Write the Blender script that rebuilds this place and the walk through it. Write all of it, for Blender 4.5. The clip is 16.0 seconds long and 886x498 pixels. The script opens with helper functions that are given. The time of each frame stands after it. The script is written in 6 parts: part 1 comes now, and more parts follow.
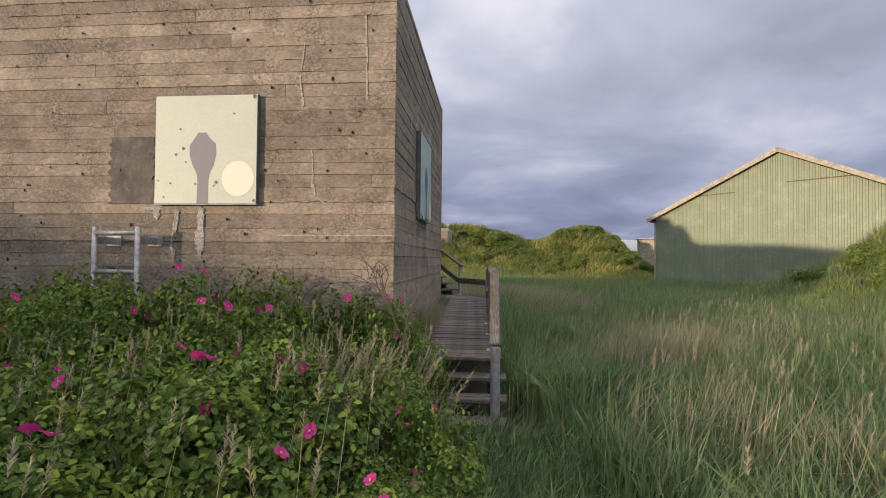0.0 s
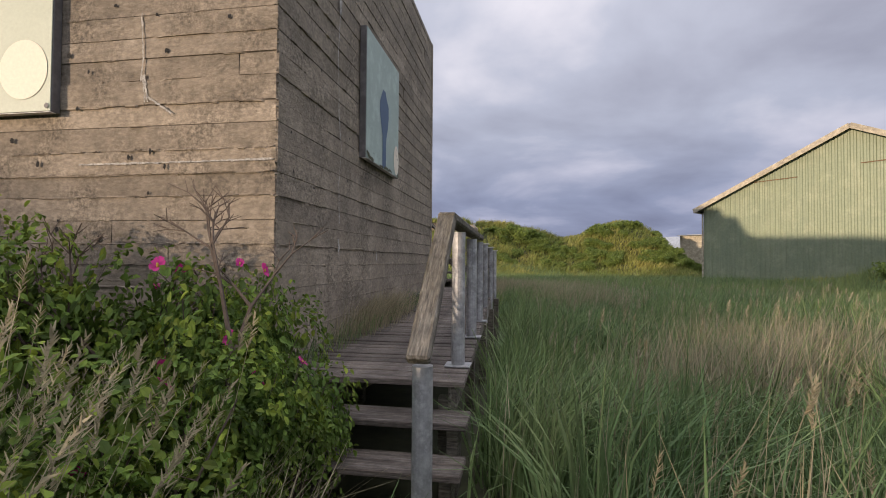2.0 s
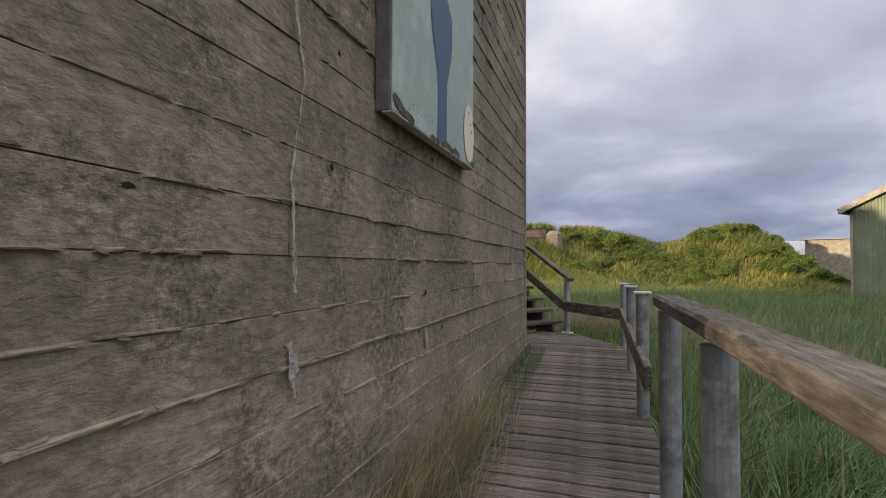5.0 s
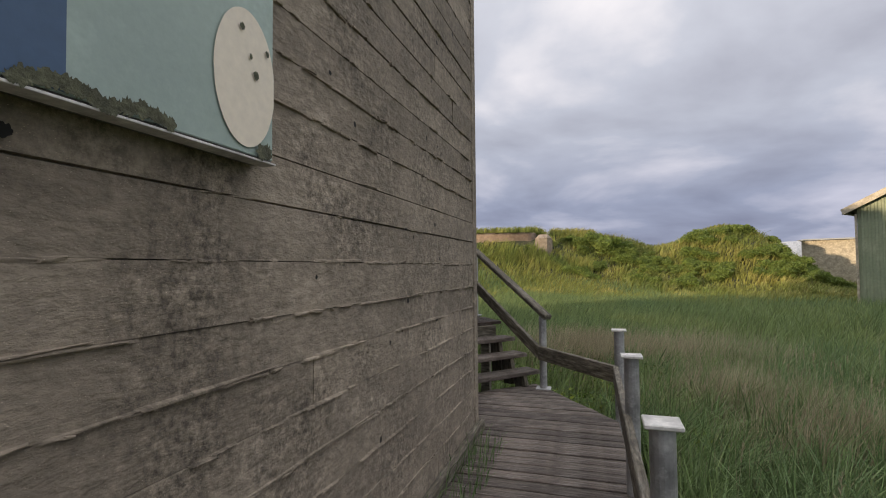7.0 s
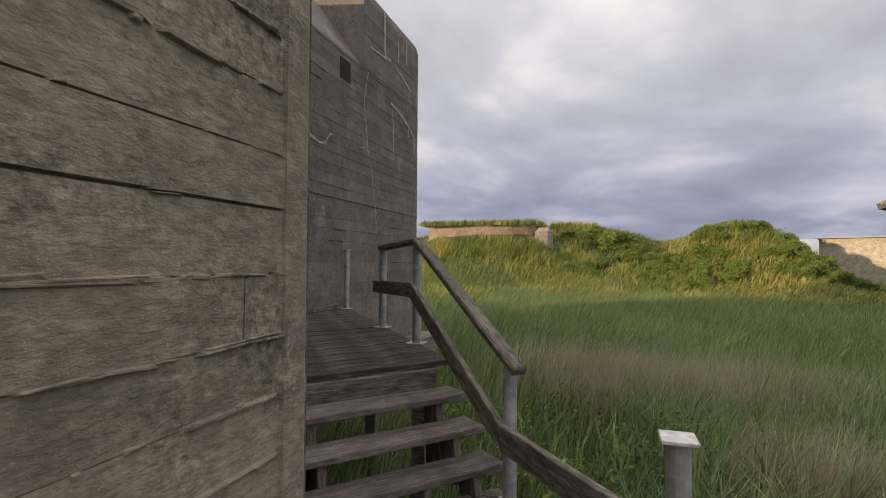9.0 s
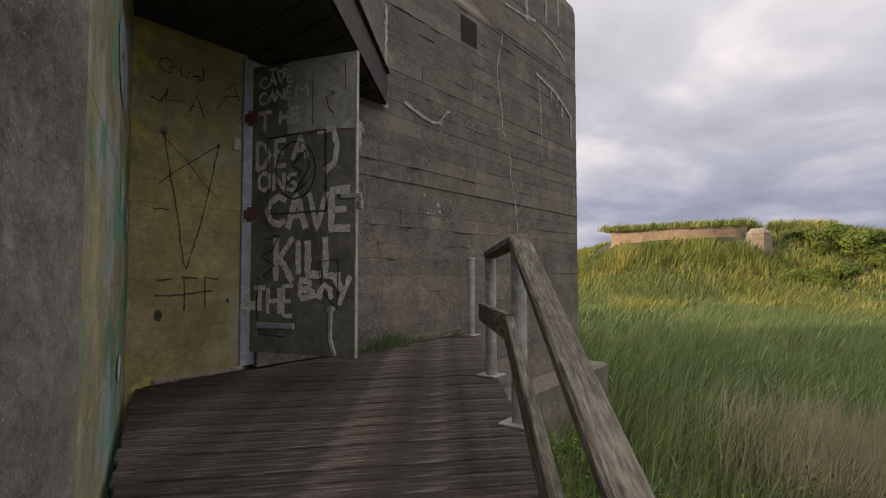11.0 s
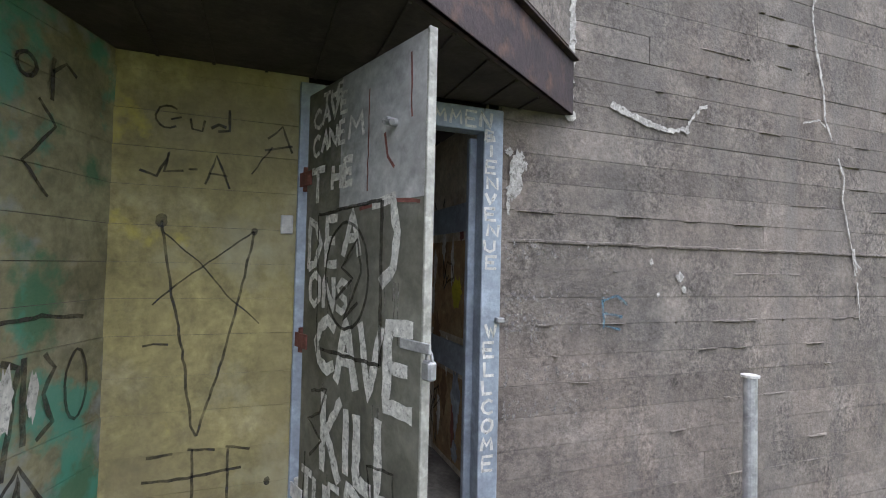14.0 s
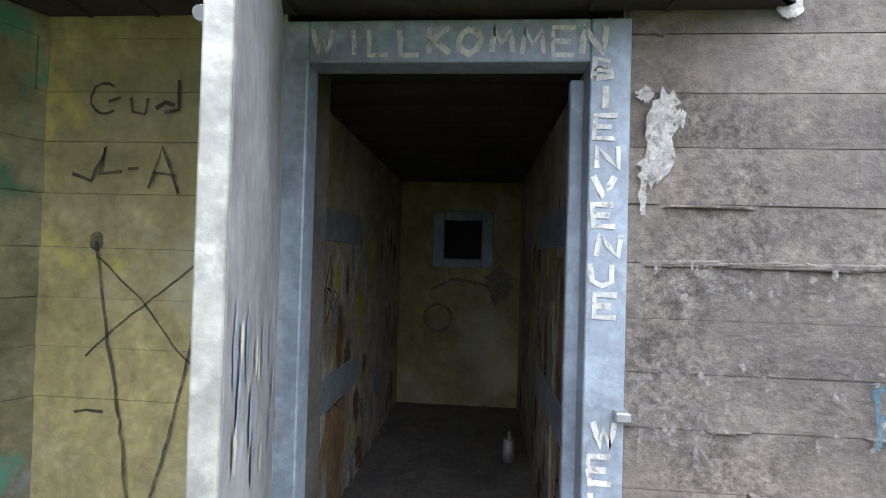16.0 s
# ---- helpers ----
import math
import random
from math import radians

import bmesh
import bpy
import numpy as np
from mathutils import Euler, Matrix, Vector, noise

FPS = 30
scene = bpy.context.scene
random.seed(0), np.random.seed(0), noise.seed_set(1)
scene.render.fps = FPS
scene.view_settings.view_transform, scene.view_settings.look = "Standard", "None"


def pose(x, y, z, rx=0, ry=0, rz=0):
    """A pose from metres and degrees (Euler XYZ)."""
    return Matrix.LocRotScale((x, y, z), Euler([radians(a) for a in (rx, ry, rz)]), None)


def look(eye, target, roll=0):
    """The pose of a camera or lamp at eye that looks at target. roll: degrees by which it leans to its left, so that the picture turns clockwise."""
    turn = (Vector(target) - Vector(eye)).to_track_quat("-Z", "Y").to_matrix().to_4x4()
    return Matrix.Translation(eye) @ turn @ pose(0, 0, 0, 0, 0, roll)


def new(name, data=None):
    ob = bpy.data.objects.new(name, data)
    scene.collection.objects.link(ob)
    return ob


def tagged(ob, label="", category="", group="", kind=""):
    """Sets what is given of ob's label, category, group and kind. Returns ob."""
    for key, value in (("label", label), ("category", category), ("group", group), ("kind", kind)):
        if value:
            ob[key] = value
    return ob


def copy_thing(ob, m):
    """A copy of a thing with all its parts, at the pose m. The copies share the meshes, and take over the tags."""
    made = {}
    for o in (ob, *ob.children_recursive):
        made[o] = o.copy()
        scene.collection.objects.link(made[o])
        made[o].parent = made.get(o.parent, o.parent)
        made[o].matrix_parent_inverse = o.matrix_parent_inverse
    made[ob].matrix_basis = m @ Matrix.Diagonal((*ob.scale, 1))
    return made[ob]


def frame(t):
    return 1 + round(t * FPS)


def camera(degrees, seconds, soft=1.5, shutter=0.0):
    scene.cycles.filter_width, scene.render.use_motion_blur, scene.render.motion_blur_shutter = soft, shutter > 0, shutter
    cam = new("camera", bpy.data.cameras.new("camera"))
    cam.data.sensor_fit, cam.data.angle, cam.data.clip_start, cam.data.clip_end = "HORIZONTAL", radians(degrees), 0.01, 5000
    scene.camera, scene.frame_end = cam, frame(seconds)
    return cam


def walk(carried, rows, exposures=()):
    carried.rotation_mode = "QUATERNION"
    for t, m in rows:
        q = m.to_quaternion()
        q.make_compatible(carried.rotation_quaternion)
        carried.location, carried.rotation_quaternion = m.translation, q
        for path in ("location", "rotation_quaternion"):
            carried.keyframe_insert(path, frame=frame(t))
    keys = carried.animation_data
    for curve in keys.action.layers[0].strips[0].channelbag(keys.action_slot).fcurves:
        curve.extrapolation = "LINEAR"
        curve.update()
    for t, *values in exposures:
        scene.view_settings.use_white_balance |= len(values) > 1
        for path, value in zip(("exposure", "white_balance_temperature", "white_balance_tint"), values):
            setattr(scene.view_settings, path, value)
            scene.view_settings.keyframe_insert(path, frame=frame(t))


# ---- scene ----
cam = camera(84.2, 16.0, soft=1.0)
EXPOSURES = [(0.0, -0.05, 6300, 15), (3.5, 0.0, 6450, 15), (6.0, 0.1, 6600, 11), (8.0, 0.1, 6800, 12), (10.5, 0.1, 7200, 14), (11.5, 0.4, 7100, 14), (12.5, 0.95, 6600, 13),
             (13.5, 1.58, 6250, 12), (14.5, 2.13, 6050, 12), (15.2, 2.38, 6000, 12), (16.0, 2.45, 6000, 11)]
PATH = [
    (0, (1.061, -5.363, 1.177), (0.871, -3.372, 1.215), 0.6),
    (0.5, (1.208, -4.731, 1.097), (1.02, -2.74, 1.136), 0.6),
    (1, (1.398, -4.078, 0.971), (1.202, -2.089, 1.011), 0.6),
    (1.5, (1.511, -3.489, 0.878), (1.283, -1.502, 0.921), 0.5),
    (2, (1.526, -2.828, 0.797), (1.2, -0.856, 0.845), 0.4),
    (2.5, (1.427, -2.281, 0.809), (0.97, -0.334, 0.858), 0.5),
    (3, (1.274, -1.723, 0.815), (0.703, 0.194, 0.869), 0.4),
    (3.5, (1.098, -1.26, 0.89), (0.464, 0.636, 0.944), 0.6),
    (4.3, (0.83, -0.62, 1.07), (0.195, 1.275, 1.13), 0.4),
    (6, (0.832, 0.594, 1.361), (0.212, 2.494, 1.434), -0.1),
    (6.5, (0.858, 1.049, 1.472), (0.248, 2.952, 1.547), -0.3),
    (7, (0.874, 1.622, 1.479), (0.271, 3.528, 1.555), -0.5),
    (7.5, (0.861, 2.283, 1.476), (0.266, 4.191, 1.552), -0.6),
    (8, (0.827, 2.942, 1.498), (0.242, 4.853, 1.57), -0.3),
    (8.2, (0.808, 3.186, 1.521), (0.226, 5.098, 1.577), 0.1),
    (10.3, (0.758, 5.144, 1.547), (-0.105, 6.946, 1.625), -0.3),
    (10.5, (0.726, 5.338, 1.553), (-0.253, 7.081, 1.632), -0.3),
    (11, (0.505, 5.749, 1.562), (-0.749, 7.305, 1.643), 0.0),
    (11.5, (0.285, 6.146, 1.559), (-1.158, 7.529, 1.639), 0.2),
    (12, (0.025, 6.533, 1.622), (-1.572, 7.735, 1.7), 0.5),
    (12.5, (-0.197, 6.776, 1.832), (-1.877, 7.859, 1.886), 1.1),
    (13, (-0.352, 7.025, 2.015), (-2.127, 7.945, 2.066), 1.1),
    (13.5, (-0.467, 7.181, 2.147), (-2.298, 7.985, 2.204), 1.2),
    (14, (-0.515, 7.354, 2.264), (-2.388, 8.053, 2.325), 1.3),
    (14.5, (-0.608, 7.604, 2.363), (-2.552, 8.071, 2.419), 1.3),
    (15, (-0.824, 7.792, 2.374), (-2.812, 8.007, 2.447), 1.4),
    (15.5, (-1.094, 7.945, 2.406), (-3.093, 7.969, 2.463), 1.5),
    (16, (-1.369, 8.086, 2.391), (-3.363, 7.932, 2.424), 1.6),
]
walk(cam, [(t, look(e, g, r)) for t, e, g, r in PATH], EXPOSURES)

# ---- world, sun ----
SUN_TRAVEL = Vector((0.68, 0.73, -0.09)).normalized()
world = bpy.data.worlds.new("world")
scene.world = world
world.use_nodes = True


def make_world():
    nt = world.node_tree
    nd, ln = nt.nodes, nt.links
    nd.clear()
    out = nd.new("ShaderNodeOutputWorld")
    bg = nd.new("ShaderNodeBackground")
    tc = nd.new("ShaderNodeTexCoord")
    sep = nd.new("ShaderNodeSeparateXYZ")
    ln.new(tc.outputs["Generated"], sep.inputs[0])
    up = nd.new("ShaderNodeMath"); up.operation = "MAXIMUM"; up.inputs[1].default_value = 0.0
    ln.new(sep.outputs["Z"], up.inputs[0])
    add = nd.new("ShaderNodeMath"); add.operation = "ADD"; add.inputs[1].default_value = 0.22
    ln.new(up.outputs[0], add.inputs[0])
    dx = nd.new("ShaderNodeMath"); dx.operation = "DIVIDE"
    dy = nd.new("ShaderNodeMath"); dy.operation = "DIVIDE"
    ln.new(sep.outputs["X"], dx.inputs[0]); ln.new(add.outputs[0], dx.inputs[1])
    ln.new(sep.outputs["Y"], dy.inputs[0]); ln.new(add.outputs[0], dy.inputs[1])
    com = nd.new("ShaderNodeCombineXYZ")
    ln.new(dx.outputs[0], com.inputs[0]); ln.new(dy.outputs[0], com.inputs[1])
    n1 = nd.new("ShaderNodeTexNoise")
    n1.inputs["Scale"].default_value = 1.15
    n1.inputs["Detail"].default_value = 7
    n1.inputs["Roughness"].default_value = 0.5
    n1.inputs["Distortion"].default_value = 0.25
    ln.new(com.outputs[0], n1.inputs["Vector"])
    ramp = nd.new("ShaderNodeValToRGB")
    cr = ramp.color_ramp
    cr.elements[0].position = 0.33; cr.elements[0].color = (0.33, 0.355, 0.44, 1)
    cr.elements[1].position = 0.70; cr.elements[1].color = (0.86, 0.85, 0.90, 1)
    e = cr.elements.new(0.5); e.color = (0.46, 0.50, 0.60, 1)
    ln.new(n1.outputs["Fac"], ramp.inputs[0])
    # the cloud deck is darker and bluer towards the horizon
    band = nd.new("ShaderNodeValToRGB")
    br = band.color_ramp
    br.elements[0].position = 0.0; br.elements[0].color = (0.62, 0.64, 0.74, 1)
    br.elements[1].position = 0.85; br.elements[1].color = (3.2, 3.05, 2.75, 1)
    e = br.elements.new(0.12); e.color = (0.66, 0.69, 0.79, 1)
    e = br.elements.new(0.26); e.color = (1.05, 1.04, 1.03, 1)
    e = br.elements.new(0.5); e.color = (1.35, 1.3, 1.22, 1)
    ln.new(sep.outputs["Z"], band.inputs[0])
    mul = nd.new("ShaderNodeMix"); mul.data_type = "RGBA"; mul.blend_type = "MULTIPLY"; mul.inputs["Factor"].default_value = 1
    ln.new(ramp.outputs[0], mul.inputs["A"]); ln.new(band.outputs[0], mul.inputs["B"])
    ln.new(mul.outputs["Result"], bg.inputs["Color"])
    bg.inputs["Strength"].default_value = 1.0
    ln.new(bg.outputs[0], out.inputs[0])


make_world()
sun = new("sun", bpy.data.lights.new("sun", "SUN"))
sun.data.energy, sun.data.angle, sun.data.color = 4.4, radians(1.0), (1.0, 0.79, 0.56)
sun.matrix_world = look((-40, -40, 10), Vector((-40, -40, 10)) + SUN_TRAVEL)


# ---- materials ----
def mat(name, base, rough=0.8, metal=0.0, var=0.25, scale=3.0, fine=40.0, bump=0.3, bump_scale=60.0, stretch=(1, 1, 1),
        dark=None, streak=0.0, island=0.0, rnd=0.0, tint=None, speck=0.0, dist=0.01, mottle=0.0):
    """A surface with colour variation at two scales, stains, grain and fine relief."""
    m = bpy.data.materials.new(name)
    m.use_nodes = True
    nt = m.node_tree
    nd, ln = nt.nodes, nt.links
    b = nd["Principled BSDF"]
    b.inputs["Roughness"].default_value = rough
    b.inputs["Metallic"].default_value = metal
    tc = nd.new("ShaderNodeTexCoord")
    mp = nd.new("ShaderNodeMapping")
    mp.inputs["Scale"].default_value = stretch
    ln.new(tc.outputs["Object"], mp.inputs[0])

    def tex(s, detail=5):
        n = nd.new("ShaderNodeTexNoise")
        n.inputs["Scale"].default_value = s
        n.inputs["Detail"].default_value = detail
        n.inputs["Roughness"].default_value = 0.62
        ln.new(mp.outputs[0], n.inputs["Vector"])
        return n

    def mix(kind, fac, a, bb):
        x = nd.new("ShaderNodeMix"); x.data_type = "RGBA"; x.blend_type = kind
        if isinstance(fac, (int, float)):
            x.inputs["Factor"].default_value = fac
        else:
            ln.new(fac, x.inputs["Factor"])
        for k, v in (("A", a), ("B", bb)):
            if isinstance(v, tuple):
                x.inputs[k].default_value = (*v, 1)
            else:
                ln.new(v, x.inputs[k])
        return x.outputs["Result"]

    def ramp(src, lo, hi):
        r = nd.new("ShaderNodeMapRange")
        r.inputs[1].default_value, r.inputs[2].default_value = lo, hi
        ln.new(src, r.inputs[0])
        return r.outputs[0]

    dk = dark or tuple(c * 0.5 for c in base)
    lt = tint or tuple(min(1, c * 1.35) for c in base)
    col = mix("MIX", ramp(tex(scale).outputs["Fac"], 0.35, 0.7), base, dk)
    col = mix("MIX", ramp(tex(scale * 2.7).outputs["Fac"], 0.5, 0.78), col, lt)
    g = ramp(tex(fine, 3).outputs["Fac"], 0.3, 0.7)
    col = mix("MULTIPLY", var, col, g)
    if mottle:
        for s, lo, hi in ((2.2, 0.36, 0.66), (9.0, 0.34, 0.68)):
            n = nd.new("ShaderNodeTexNoise")
            n.inputs["Scale"].default_value = s
            n.inputs["Detail"].default_value = 9
            n.inputs["Roughness"].default_value = 0.72
            n.inputs["Distortion"].default_value = 0.4
            ln.new(tc.outputs["Object"], n.inputs["Vector"])
            q = nd.new("ShaderNodeMapRange")
            q.inputs[1].default_value, q.inputs[2].default_value = lo, hi
            q.inputs[3].default_value, q.inputs[4].default_value = 1 - mottle, 1 + mottle * 0.55
            ln.new(n.outputs["Fac"], q.inputs[0])
            cq = nd.new("ShaderNodeCombineColor")
            for i in range(3):
                ln.new(q.outputs[0], cq.inputs[i])
            col = mix("MULTIPLY", 1.0, col, cq.outputs[0])
    if speck:
        v = nd.new("ShaderNodeTexVoronoi")
        v.inputs["Scale"].default_value = 90
        ln.new(mp.outputs[0], v.inputs["Vector"])
        col = mix("MIX", ramp(v.outputs["Distance"], 0.16, 0.05), col, tuple(min(1, c * (1 + speck)) for c in base))
    if streak:
        w = nd.new("ShaderNodeMapping")
        w.inputs["Scale"].default_value = (2.2, 2.2, 0.16)
        ln.new(tc.outputs["Object"], w.inputs[0])
        n = nd.new("ShaderNodeTexNoise")
        n.inputs["Scale"].default_value = 2.0
        n.inputs["Detail"].default_value = 6
        ln.new(w.outputs[0], n.inputs["Vector"])
        r = nd.new("ShaderNodeMath"); r.operation = "MULTIPLY"; r.inputs[1].default_value = streak
        ln.new(ramp(n.outputs["Fac"], 0.5, 0.72), r.inputs[0])
        col = mix("MIX", r.outputs[0], col, dk)
    if island or rnd:
        src = nd.new("ShaderNodeNewGeometry").outputs["Random Per Island"] if island else nd.new("ShaderNodeObjectInfo").outputs["Random"]
        k = island or rnd
        mr = nd.new("ShaderNodeMapRange")
        mr.inputs[3].default_value, mr.inputs[4].default_value = 1 - k, 1 + k
        ln.new(src, mr.inputs[0])
        cc = nd.new("ShaderNodeCombineColor")
        for i in range(3):
            ln.new(mr.outputs[0], cc.inputs[i])
        col = mix("MULTIPLY", 1.0, col, cc.outputs[0])
    ln.new(col, b.inputs["Base Color"])
    if bump:
        bp = nd.new("ShaderNodeBump")
        bp.inputs["Strength"].default_value = bump
        bp.inputs["Distance"].default_value = dist
        ln.new(tex(bump_scale, 6).outputs["Fac"], bp.inputs["Height"])
        ln.new(bp.outputs[0], b.inputs["Normal"])
    return m


def leafy(name, base, tint, dark, trans=0.35, k=0.35, scale=0.7):
    m = mat(name, base, 0.55, var=0.15, scale=scale, fine=25, bump=0, island=k, tint=tint, dark=dark)
    nt = m.node_tree
    b = nt.nodes["Principled BSDF"]
    b.inputs["Specular IOR Level"].default_value = 0.25
    tr = nt.nodes.new("ShaderNodeBsdfTranslucent")
    mx = nt.nodes.new("ShaderNodeMixShader")
    mx.inputs[0].default_value = trans
    out = nt.nodes["Material Output"]
    col = b.inputs["Base Color"].links[0].from_socket
    nt.links.new(col, tr.inputs[0])
    nt.links.new(b.outputs[0], mx.inputs[1]); nt.links.new(tr.outputs[0], mx.inputs[2])
    nt.links.new(mx.outputs[0], out.inputs[0])
    return m


